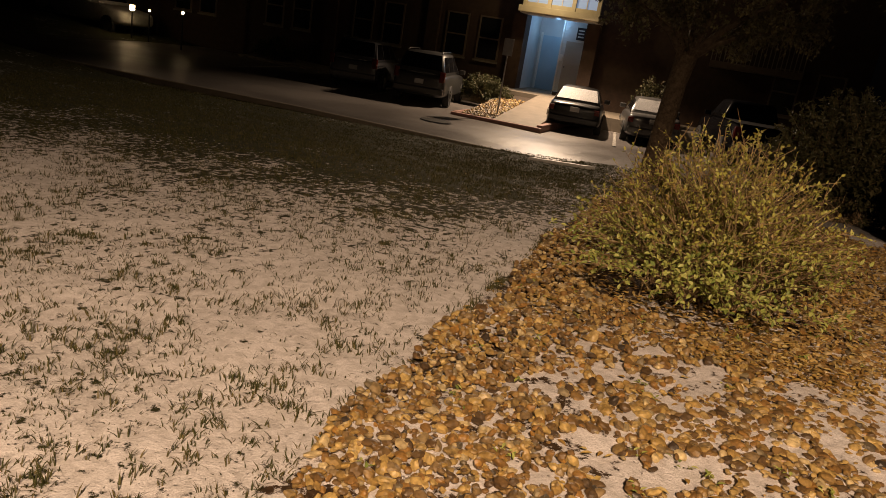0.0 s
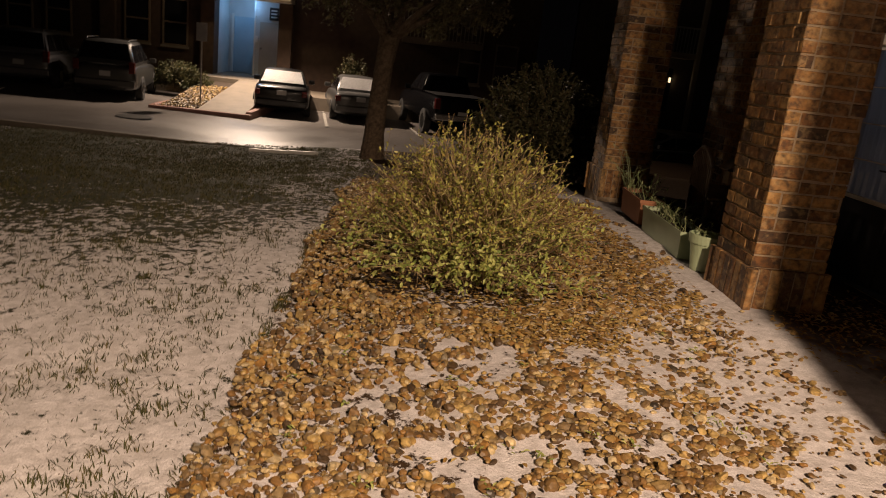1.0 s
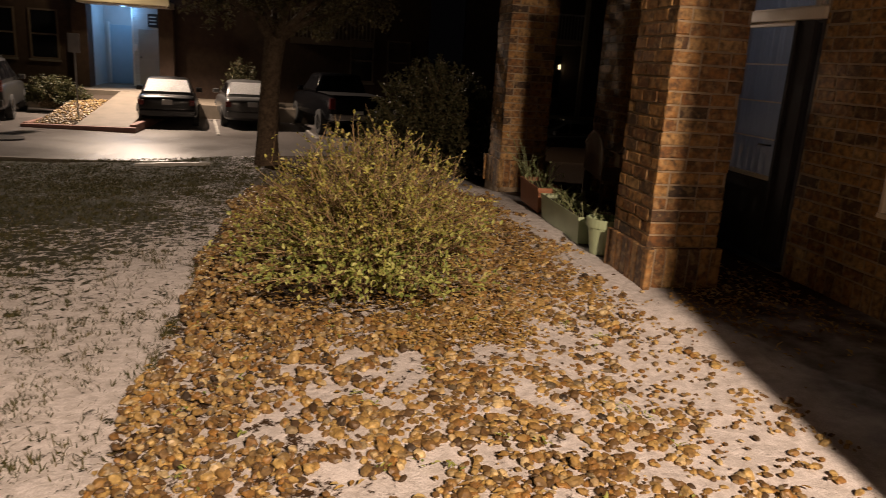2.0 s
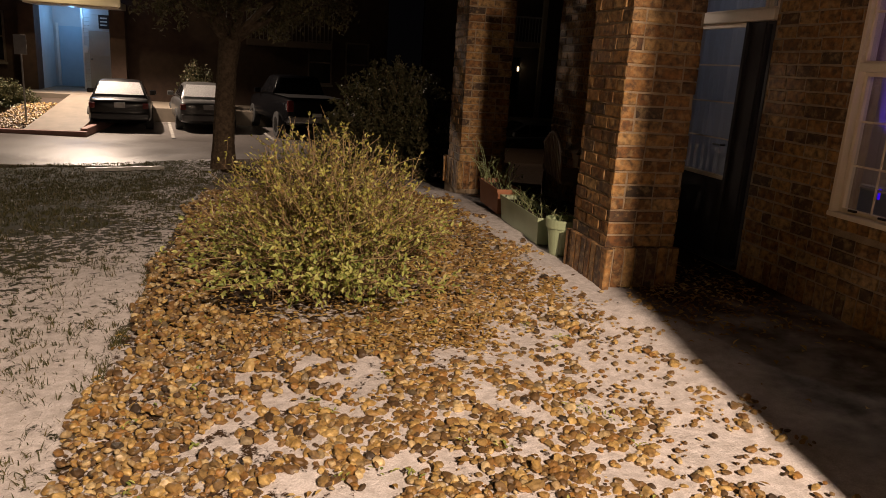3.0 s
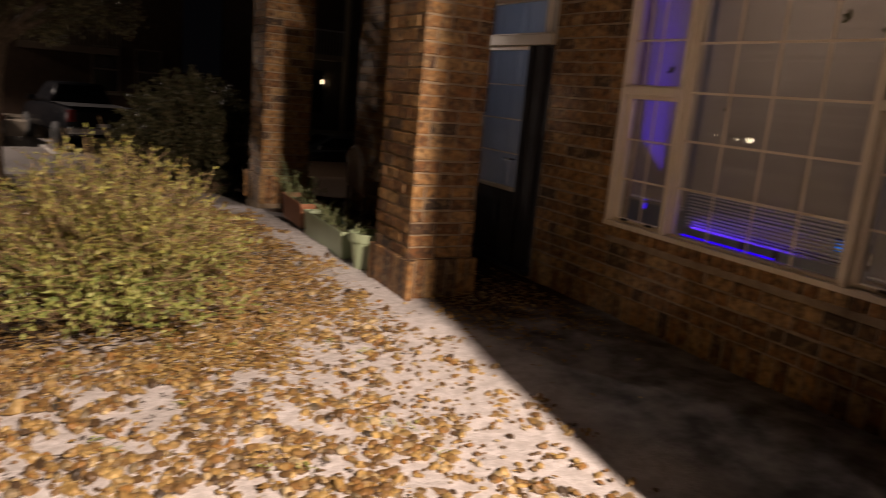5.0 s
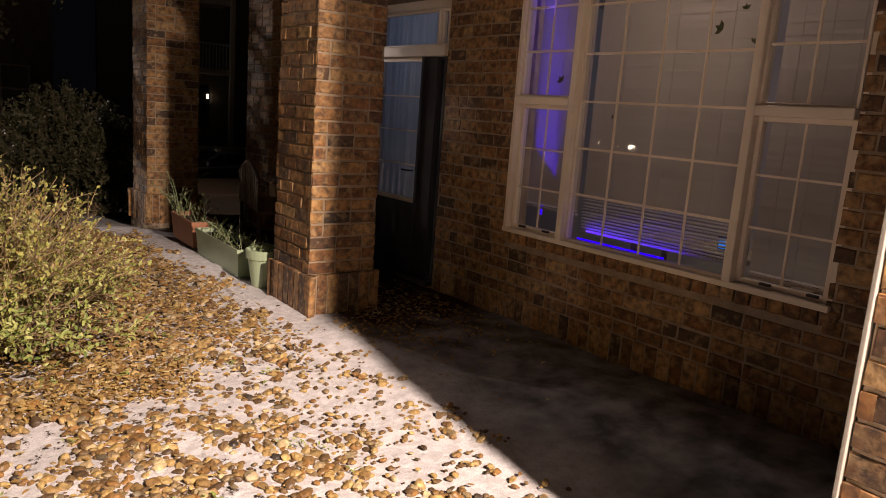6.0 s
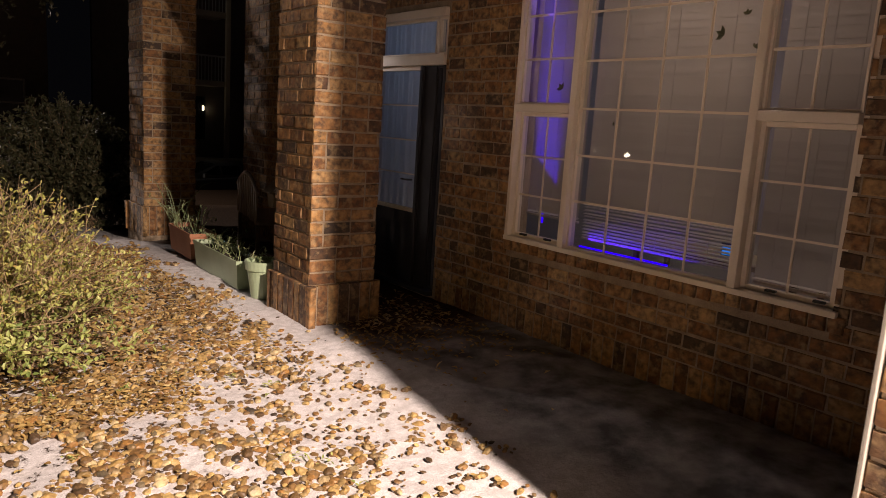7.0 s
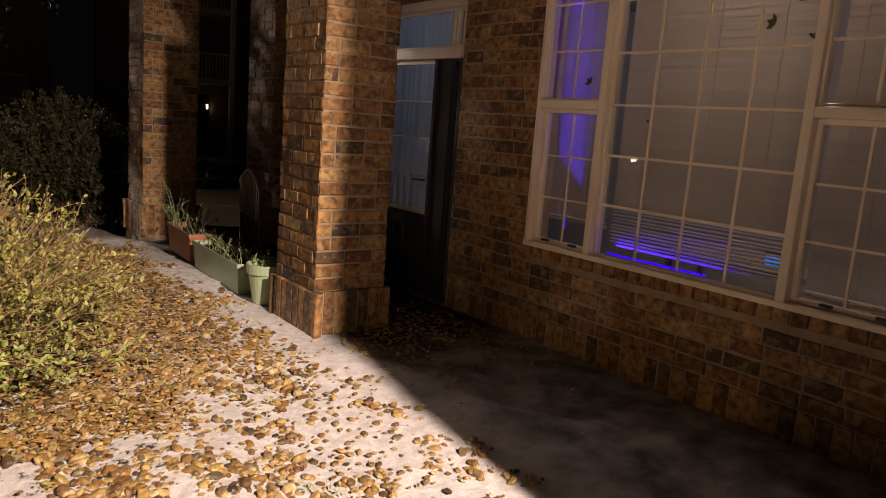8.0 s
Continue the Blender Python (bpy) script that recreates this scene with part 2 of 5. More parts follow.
def ground_material():
    m, n, l, b = mat("snowy_ground", 0.85)
    b.inputs["Specular IOR Level"].default_value = 0.12
    tc = n.new("ShaderNodeTexCoord")
    sx = n.new("ShaderNodeSeparateXYZ")
    l.new(tc.outputs["Object"], sx.inputs["Vector"])

    def rng(v, a, c, d=0.0, e=1.0):
        k = n.new("ShaderNodeMapRange")
        k.interpolation_type = "SMOOTHSTEP"
        for i, q in zip(("From Min", "From Max", "To Min", "To Max"), (a, c, d, e)):
            k.inputs[i].default_value = q
        l.new(v, k.inputs["Value"])
        return k.outputs["Result"]

    def math_node(op, a, c):
        k = n.new("ShaderNodeMath")
        k.operation = op
        for s, v in zip(k.inputs, (a, c)):
            if isinstance(v, (int, float)):
                s.default_value = v
            else:
                l.new(v, s)
        return k.outputs["Value"]
    fine = noise_node(n, l, 13, 6, rough=0.7)
    broad = noise_node(n, l, 0.9, 4)
    grit = noise_node(n, l, 140, 3)
    turf = ramp(n, l, noise_node(n, l, 35, 5), [(0.3, (0.018, 0.020, 0.009)), (0.6, (0.05, 0.05, 0.022)), (0.8, (0.09, 0.075, 0.04))])
    soil = ramp(n, l, noise_node(n, l, 30, 5), [(0.3, (0.03, 0.018, 0.010)), (0.7, (0.09, 0.055, 0.03))])
    bed = rng(sx.outputs["X"], -0.95, -0.90)
    base = mixc(n, l, bed, turf, soil)
    snowc = ramp(n, l, grit, [(0.25, (0.58, 0.54, 0.55)), (0.7, (0.86, 0.83, 0.84))])
    snowc = mixc(n, l, ramp(n, l, noise_node(n, l, 16, 6), [(0.40, (0.4,) * 3), (0.58, (0, 0, 0))]), snowc, (0.36, 0.33, 0.31))
    melt = rng(sx.outputs["Y"], 4.2, 8.8, 0.01, 0.19)
    melt = math_node("MULTIPLY", melt, rng(sx.outputs["X"], -2.3, -1.2, 1.0, 0.45))
    edge = math_node("ADD", math_node("MULTIPLY", broad, 0.28), math_node("MULTIPLY", fine, 0.72))
    cover = math_node("SUBTRACT", edge, melt)
    deep = rng(sx.outputs["Y"], 4.3, 5.6)
    litter = math_node("MULTIPLY", math_node("MULTIPLY", deep, bed), rng(sx.outputs["X"], 1.6, 2.0, 0.12, 0.0))
    cover = math_node("SUBTRACT", cover, litter)
    near = math_node("SUBTRACT", rng(sx.outputs["X"], 0.6, 2.2, 0.0, 0.12), math_node("MULTIPLY", bed, rng(sx.outputs["X"], -0.7, 0.5, 0.05, 0.0)))
    snow = rng(math_node("ADD", cover, near), 0.385, 0.435)
    wet = rng(sx.outputs["Y"], 4.6, 5.1, 0.0, 1.0)
    wet = math_node("MULTIPLY", wet, rng(sx.outputs["X"], 2.35, 2.7))
    snow = math_node("MULTIPLY", snow, math_node("SUBTRACT", 1.0, wet))
    # wet grey snow on the patio, part of the shade there put into its colour
    shaded_slush = ramp(n, l, noise_node(n, l, 5, 6), [(0.35, (0.11, 0.108, 0.112)), (0.65, (0.36, 0.355, 0.37))])
    snowc = mixc(n, l, rng(math_node("ADD", sx.outputs["X"], math_node("MULTIPLY", broad, 0.8)), 2.5, 3.1), snowc, shaded_slush)
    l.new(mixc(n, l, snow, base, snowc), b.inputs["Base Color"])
    hgt = math_node("ADD", math_node("MULTIPLY", snow, 0.7), math_node("MULTIPLY", grit, 0.35))
    hgt = math_node("ADD", hgt, math_node("MULTIPLY", noise_node(n, l, 45, 4), 0.5))
    hgt = math_node("ADD", hgt, math_node("MULTIPLY", noise_node(n, l, 18, 3), 0.9))
    bump(n, l, b, hgt, 0.55, 0.018)
    return m


M_GROUND = ground_material()


def road_material():
    m, n, l, b = mat("wet_asphalt", 0.35)
    big = noise_node(n, l, 0.35, 5)
    small = noise_node(n, l, 55, 4)
    col = mixc(n, l, 0.5, ramp(n, l, big, [(0.3, (0.09, 0.08, 0.074)), (0.7, (0.18, 0.16, 0.148))]), ramp(n, l, small, [(0.3, (0.06, 0.055, 0.052)), (0.7, (0.22, 0.20, 0.19))]))
    l.new(col, b.inputs["Base Color"])
    l.new(ramp(n, l, big, [(0.35, (0.30,) * 3), (0.65, (0.50,) * 3)]), b.inputs["Roughness"])
    bump(n, l, b, small, 0.35, 0.01)
    return m


M_ROAD = road_material()


def glass(name, tint=(0.9, 0.92, 0.95), alpha=0.9):
    m, n, l, b = mat(name, 0.03)
    tr = n.new("ShaderNodeBsdfTransparent")
    tr.inputs["Color"].default_value = (*tint, 1)
    gl = n.new("ShaderNodeBsdfGlossy")
    gl.inputs["Roughness"].default_value = 0.02
    lw = n.new("ShaderNodeLayerWeight")
    lw.inputs["Blend"].default_value = 0.5
    pw = n.new("ShaderNodeMath")
    pw.operation, pw.inputs[1].default_value = "POWER", 5.0
    l.new(lw.outputs["Facing"], pw.inputs[0])
    fr = n.new("ShaderNodeMath")
    fr.operation, fr.inputs[1].default_value, fr.inputs[2].default_value = "MULTIPLY_ADD", 0.9, 0.04
    l.new(pw.outputs["Value"], fr.inputs[0])
    mx = n.new("ShaderNodeMixShader")
    l.new(fr.outputs["Value"], mx.inputs["Fac"])
    l.new(tr.outputs["BSDF"], mx.inputs[1])
    l.new(gl.outputs["BSDF"], mx.inputs[2])
    l.new(mx.outputs["Shader"], n["Material Output"].inputs["Surface"])
    return m


M_GLASS = glass("window_glass")
M_CARGLASS, _n, _l, _b = mat("dark_car_glass", 0.08)
_b.inputs["Base Color"].default_value = (0.012, 0.012, 0.014, 1)
_b.inputs["Specular IOR Level"].default_value = 0.8


def frosted_glass():
    m, n, l, b = mat("sleet_covered_car_glass", 0.5)
    f = noise_node(n, l, 30, 4)
    l.new(ramp(n, l, f, [(0.3, (0.45, 0.45, 0.46)), (0.7, (0.72, 0.72, 0.72))]), b.inputs["Base Color"])
    return m


M_FROST = frosted_glass()


def paint(name, c, rough=0.3):
    m, n, l, b = mat(name, rough, 0.25)
    f = noise_node(n, l, 6, 4)
    d = tuple(0.8 * v for v in c)
    l.new(ramp(n, l, f, [(0.3, d), (0.7, c)]), b.inputs["Base Color"])
    b.inputs["Coat Weight"].default_value = 0.35
    return m


def glow(name, c, s):
    m, n, l, b = mat(name)
    b.inputs["Base Color"].default_value = (*c, 1)
    b.inputs["Emission Color"].default_value = (*c, 1)
    b.inputs["Emission Strength"].default_value = s
    return m


M_VIOLET = glow("violet_led", (0.045, 0.0, 1.0), 0.9)
M_CYAN = glow("cyan_screen", (0.06, 0.30, 0.8), 0.45)
M_LITPANE = glow("lit_curtain_pane", (0.35, 0.50, 0.85), 0.55)
M_LAMPGLOW = glow("lamp_glow", (1.0, 0.72, 0.40), 3.5)
M_FLOOD = glow("flood_lamp_glow", (1.0, 0.74, 0.42), 26)
M_REDLAMP = paint("red_tail_lamp", (0.10, 0.006, 0.005), 0.25)

# ---- mesh helpers ----
def link(name, bm, material, parent=None, label=""):
    me = bpy.data.meshes.new(name)
    bm.to_mesh(me)
    bm.free()
    me.materials.append(material)
    ob = new(name, me)
    if parent:
        ob.parent = parent
    if label:
        ob["label"] = label
    return ob


def part(name, bm, material, parent, label=""):
    return link(name, bm, material, parent, label)


def thing(name, label, category, place=(0, 0, 0), turn=0, group="", kind=""):
    ob = new(name)
    ob.empty_display_size = 0.1
    ob.matrix_world = pose(*place, 0, 0, turn)
    return tagged(ob, label, category, group, kind)


def box(bm, x0, x1, y0, y1, z0, z1, bevel=0.0, m=None):
    r = bmesh.ops.create_cube(bm, size=1)
    vs = r["verts"]
    bmesh.ops.transform(bm, matrix=Matrix.Translation(((x0 + x1) / 2, (y0 + y1) / 2, (z0 + z1) / 2)) @ Matrix.Diagonal((x1 - x0, y1 - y0, z1 - z0, 1)), verts=vs)
    if bevel:
        es = list({e for v in vs for e in v.link_edges})
        r = bmesh.ops.bevel(bm, geom=es, offset=bevel, segments=2, affect="EDGES", profile=0.6)
        vs = list({v for f in r["faces"] for v in f.verts} | {v for v in vs if v.is_valid})
    if m is not None:
        bmesh.ops.transform(bm, matrix=m, verts=vs)
    return bm


def boxm(*a, **k):
    return box(bmesh.new(), *a, **k)


def tube(bm, pts, radii, sides=6):
    rings = []
    for i, p in enumerate(pts):
        p = Vector(p)
        d = (Vector(pts[min(i + 1, len(pts) - 1)]) - Vector(pts[max(i - 1, 0)])).normalized()
        q = d.to_track_quat("Z", "Y")
        r = radii[i] if isinstance(radii, (list, tuple)) else radii
        rings.append([bm.verts.new(p + q @ Vector((r * math.cos(2 * math.pi * k / sides), r * math.sin(2 * math.pi * k / sides), 0))) for k in range(sides)])
    for a, c in zip(rings, rings[1:]):
        for k in range(sides):
            bm.faces.new((a[k], a[(k + 1) % sides], c[(k + 1) % sides], c[k]))
    if sides > 2:
        bm.faces.new(rings[0][::-1])
        bm.faces.new(rings[-1])
    return bm


def lathe(bm, profile, sides=24, m=None):
    rings = []
    for r, z in profile:
        rings.append([bm.verts.new((r * math.cos(2 * math.pi * k / sides), r * math.sin(2 * math.pi * k / sides), z)) for k in range(sides)])
    for a, c in zip(rings, rings[1:]):
        for k in range(sides):
            bm.faces.new((a[k], a[(k + 1) % sides], c[(k + 1) % sides], c[k]))
    bm.faces.new(rings[0][::-1])
    bm.faces.new(rings[-1])
    if m is not None:
        bmesh.ops.transform(bm, matrix=m, verts=bm.verts)
    return bm


def mesh_from(name, verts, faces, material, parent=None):
    me = bpy.data.meshes.new(name)
    me.from_pydata(verts, [], faces)
    me.materials.append(material)
    ob = new(name, me)
    if parent:
        ob.parent = parent
    return ob


def smooth(ob):
    for p in ob.data.polygons:
        p.use_smooth = True
    return ob


# ---- ground ----
def sstep(a, b, v):
    u = min(1.0, max(0.0, (v - a) / (b - a)))
    return u * u * (3 - 2 * u)


def fall(x):
    return -0.04 * min(7.5, max(0.0, 2.3 - x)) + 0.07 * min(16.0, max(0.0, -14.0 - x))


def gz(x, y):
    z = fall(x) - 0.6 * sstep(7, 16, y)
    z -= 0.08 * sstep(0.9, 2.0, x) * (1 - sstep(2.3, 3.4, x)) * (1 - sstep(3.6, 5.2, y))
    return z


def road_z(x):
    return -1.0 + 0.022 * min(5.0, max(0.0, -4.5 - x)) + 0.006 * min(20.0, max(0.0, -9.5 - x))


def lawn_edge(x):
    return 16.75 + 0.10 * x if x < -1 else 16.65 - 0.02 * (x + 1)


def axis(lo, hi, near_lo, near_hi, fine, coarse):
    out, v = [], lo
    while v < hi:
        out.append(v)
        d = max(near_lo - v, v - near_hi, 0)
        v += fine + coarse * d
    return out + [hi]


XS = axis(-400, 400, -5, 4, 0.07, 0.16)
YS = axis(-300, 600, 1.2, 8, 0.07, 0.10)
verts, faces = [], []
for yy in YS:
    for xx in XS:
        e = lawn_edge(max(-40, min(20, xx)))
        z = gz(xx, yy) if yy < e else gz(xx, e) - 0.6 * sstep(e + 0.15, e + 0.7, yy)
        if abs(xx) < 12 and yy < e:
            z += 0.018 * noise.noise((xx * 2.1, yy * 2.1, 0.3)) + 0.010 * noise.noise((xx * 7, yy * 7, 4))
        verts.append((xx, yy, z))
W = len(XS)
faces = [(j * W + i, j * W + i + 1, (j + 1) * W + i + 1, (j + 1) * W + i) for j in range(len(YS) - 1) for i in range(W - 1)]
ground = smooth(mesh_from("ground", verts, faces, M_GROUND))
tagged(ground, "sloping lawn and planting bed dusted with sleet and snow", "ground", kind="structure")

# road and parking bays, following the slope of the land
verts, faces = [], []
RX = [x * 0.5 for x in range(-100, 10)]
rows_y = [0.0, 1.5, 3.5, 5.5, 8.0, 11.0, 14.5]
for xx in RX:
    e = lawn_edge(max(-40, min(20, xx))) + 0.15
    for r in rows_y:
        verts.append((xx, e + r, road_z(xx) + 0.012 * math.sin(xx * 0.7 + r)))
k = len(rows_y)
faces = [(i * k + j, (i + 1) * k + j, (i + 1) * k + j + 1, i * k + j + 1) for i in range(len(RX) - 1) for j in range(k - 1)]
road = mesh_from("road", verts, faces, M_ROAD)
tagged(road, "wet dark asphalt car park lane shining under a porch lamp", "road", kind="structure")


def strip_along(name, xs, y_of, width, z_of, height, material, label):
    vs, fs = [], []
    prof = [(0, -0.3), (0, height - 0.02), (0.02, height), (width - 0.03, height), (width, height - 0.03), (width, -0.3)]
    for x in xs:
        for dy, dz in prof:
            vs.append((x, y_of(x) + dy, z_of(x) + dz))
    p = len(prof)
    for i in range(len(xs) - 1):
        for j in range(p - 1):
            fs.append((i * p + j, i * p + j + 1, (i + 1) * p + j + 1, (i + 1) * p + j))
    ob = mesh_from(name, vs, fs, material)
    return tagged(ob, label, "kerb", kind="structure")


strip_along("kerb", [x * 0.5 for x in range(-100, 10)], lambda x: lawn_edge(max(-40, min(20, x))), 0.15, road_z, 0.11, M_CONC, "low concrete kerb between the lawn and the road")

verts, faces = [], []
for i in range(29):
    x = -3.35 + 1.38 * i / 28
    half = (0.085 + 0.03 * math.sin(i * 1.1) + 0.02 * math.sin(i * 2.7)) * min(1.0, 0.3 + 0.2 * min(i, 28 - i))
    y, z = 15.2 + 0.004 * i + 0.02 * math.sin(i * 0.8), gz(x, 15.2)
    verts += [(x, y - half, z - 0.02), (x, y - half * 0.5, z + 0.06), (x, y + half * 0.5, z + 0.065), (x, y + half, z - 0.02)]
    if i:
        o = 4 * i
        faces += [(o - 4 + k, o + k, o + k + 1, o - 3 + k) for k in range(3)]
tagged(smooth(mesh_from("snow_strip", verts, faces, M_WHITE)), "thin strip of leftover snow near the kerb", "snow", kind="structure")

# ---- brickwork ----
COURSE, BLEN, JOINT = 0.093, 0.222, 0.013


def brick_mesh(length, height, seed, depth=0.05):
    rnd = random.Random(seed)
    c = 0.006
    vs = []
    for w, inset in ((-depth, 0), (-c, 0), (0, c)):
        for u, v in ((0, 0), (1, 0), (1, 1), (0, 1)):
            j = 0.0035 if w > -depth else 0
            vs.append((u * length + (inset if u == 0 else -inset) + rnd.uniform(-j, j), v * height + (inset if v == 0 else -inset) + rnd.uniform(-j, j), w + rnd.uniform(-j, j) * 0.6))
    fs = [(8, 9, 10, 11)]
    for a in (0, 4):
        for k in range(4):
            fs.append((a + k, a + (k + 1) % 4, a + 4 + (k + 1) % 4, a + 4 + k))
    me = bpy.data.meshes.new("brick")
    me.from_pydata(vs, [], fs)
    me.materials.append(M_BRICK)
    return me


MESHES = {}


def shared_brick(length, height, k):
    key = (round(length, 2), round(height, 3), k)
    if key not in MESHES:
        MESHES[key] = brick_mesh(key[0], height, hash(key) % 9999)
    return MESHES[key]


def lay(length, z0, z1, holes=(), start=0.0):
    """Running bond: (u, v, length) of every brick on a face, cut at the openings."""
    out, row, v = [], 0, z0
    while v + COURSE <= z1 + 0.02:
        u = start - (0.11 if row % 2 else 0.0)
        while u < length:
            step = BLEN * (1, 1, 1, 0.9, 0.5, 1.0)[(row * 7 + int(u * 31)) % 6]
            a, b = max(u, 0), min(u + step - JOINT, length)
            spans = [(a, b)]
            for h0, h1, g0, g1 in holes:
                if v + COURSE * 0.7 > g0 and v + COURSE * 0.3 < g1:
                    spans = [s for p, q in spans for s in ((p, min(q, h0 - 0.004)), (max(p, h1 + 0.004), q)) if s[1] - s[0] > 0.025]
            out += [(p, v, q - p) for p, q in spans if q - p > 0.025]
            u += step
        v += COURSE
        row += 1
    return out


def set_bricks(parent, face, bricks, near=lambda u, v: 0, limit=300):
    """Lays single bricks on a face whose matrix maps (along, up, outward); those past the limit are one joined part."""
    order = sorted(bricks, key=lambda b: near(b[0], b[1]))
    for i, (u, v, L) in enumerate(order[:limit]):
        ob = new("brick", shared_brick(L, COURSE - JOINT, i % 5))
        ob.parent = parent
        ob.matrix_local = face @ Matrix.Translation((u, v, random.uniform(-0.002, 0.004))) @ Matrix.Rotation(random.uniform(-0.006, 0.006), 4, "Z")
    rest = order[limit:]
    if rest:
        vs, fs = [], []
        for i, (u, v, L) in enumerate(rest):
            me = shared_brick(L, COURSE - JOINT, i % 5)
            m = face @ Matrix.Translation((u, v, random.uniform(-0.003, 0.003)))
            o = len(vs)
            vs += [tuple(m @ q.co) for q in me.vertices]
            fs += [tuple(o + k for k in p.vertices) for p in me.polygons]
        ob = mesh_from("brickwork", vs, fs, M_BRICK_J, parent)
        ob["kind"] = "stuff"


def face_matrix(origin, along, outward):
    a, o = Vector(along), Vector(outward)
    m = Matrix((a, (0, 0, 1), o)).transposed().to_4x4()
    return Matrix.Translation(origin) @ m


LATER = []


def brick_column(x0, y0, w, d, top, label, singles=2, tall=0):
    th = thing("brick_column", label, "column", (x0, y0, 0), group="brick columns along the patio")
    core = bmesh.new()
    box(core, 0.006, w - 0.006, 0.006, d - 0.006, -0.4, top)
    box(core, -0.023, w + 0.023, -0.023, d + 0.023, -0.4, 0.288)
    # unseen extra height without bricks, added to block lamp light
    if tall:
        box(core, 0.0, w, 0.0, d, top + 0.001, tall)
    part("mortar_core", core, M_MORTAR, th, "pale mortar core")
    sides = [((0, d, 0), (0, -1, 0), (-1, 0, 0), d), ((0, 0, 0), (1, 0, 0), (0, -1, 0), w), ((w, 0, 0), (0, 1, 0), (1, 0, 0), d), ((w, d, 0), (-1, 0, 0), (0, 1, 0), w)]

    def dress():
        for i, (o, a, n, L) in enumerate(sides):
            f = face_matrix(o, a, n)
            set_bricks(th, f, lay(L, 0.30, top, start=0.0 if i % 2 else -0.10), lambda u, v: v, 150 if i < singles else 0)
            f2 = face_matrix(Vector(o) + 0.03 * Vector(n) - 0.03 * Vector(a), a, n)
            u = 0.0
            while u < L + 0.05:
                ob = new("brick", shared_brick(0.08, 0.36, int(u * 100) % 4))
                ob.parent, ob.matrix_local = th, f2 @ Matrix.Translation((u, -0.065, 0))
                u += 0.09
    LATER.append(dress)
    return th


brick_column(2.30, 5.30, 0.55, 0.60, 3.0, "square brown brick column with a projecting soldier-course base beside planters")
brick_column(2.38, 9.80, 0.62, 0.62, 3.0, "square brown brick column at the far end of the patio")
# raised to 8 m out of view so its shadow covers the next column
brick_column(2.06, 0.84, 0.67, 0.61, 3.0, "square brown brick column with a pale vertical edge board", tall=8.0)
tagged(link("edge_board", boxm(2.044, 2.11, 1.452, 1.466, -0.2, 8.0, 0.003), M_DOORTAN), "narrow white painted board up the edge of a brick column", "trim", kind="structure")

# ---- wall with window and door ----
WX, WY0, WY1 = 3.66, 0.9, 9.9
WIN = (2.26, 4.72, 0.70, 2.68)
DOOR = (5.62, 6.86, 0.0, 2.45)
wall = thing("wall_east", "brown brick apartment wall around a wide window and patio door", "wall", (WX, WY0, 0), kind="structure")
bm = bmesh.new()
y0 = WY0
for a, b, c, d in ((WY0, WIN[0], -0.4, 3.1), (WIN[0], WIN[1], -0.4, WIN[2]), (WIN[0], WIN[1], WIN[3], 3.1), (WIN[1], DOOR[0], -0.4, 3.1), (DOOR[0], DOOR[1], DOOR[3], 3.1), (DOOR[0], DOOR[1], -0.4, 0.05), (DOOR[1], WY1, -0.4, 3.1)):
    box(bm, 0.006, 0.2, a - WY0, b - WY0, c, d)
part("mortar_backing", bm, M_MORTAR, wall, "pale mortar backing")


def dress_wall():
    L = WY1 - WY0
    holes = [(L - (WIN[1] - WY0), L - (WIN[0] + 0.03 - WY0), WIN[2] - 0.10, WIN[3]), (L - (DOOR[1] - WY0), L - (DOOR[0] - WY0), DOOR[2], DOOR[3])]
    f = face_matrix((0, L, 0), (0, -1, 0), (-1, 0, 0))
    set_bricks(wall, f, lay(L, 0.19, 3.0, holes), lambda u, v: abs(u - 5.6) + 0.6 * v, 300)
    u = 0.0
    while u < L - 0.05:
        if not holes[1][0] - 0.05 < u < holes[1][1]:
            ob = new("brick", shared_brick(0.083, 0.235, int(u * 100) % 4))
            ob.parent, ob.matrix_local = wall, f @ Matrix.Translation((u, -0.055, 0.002))
        u += 0.094
    u = holes[0][0] - 0.02
    while u < holes[0][1]:
        ob = new("brick", shared_brick(0.083, 0.085, int(u * 100) % 5))
        ob.parent, ob.matrix_local = wall, f @ Matrix.Translation((u, WIN[2] - 0.10, 0.014))
        u += 0.094
    end = face_matrix((0.2, L, 0), (-1, 0, 0), (0, 1, 0))
    set_bricks(wall, end, lay(0.2, 0.0, 3.0), limit=0)


LATER.append(dress_wall)


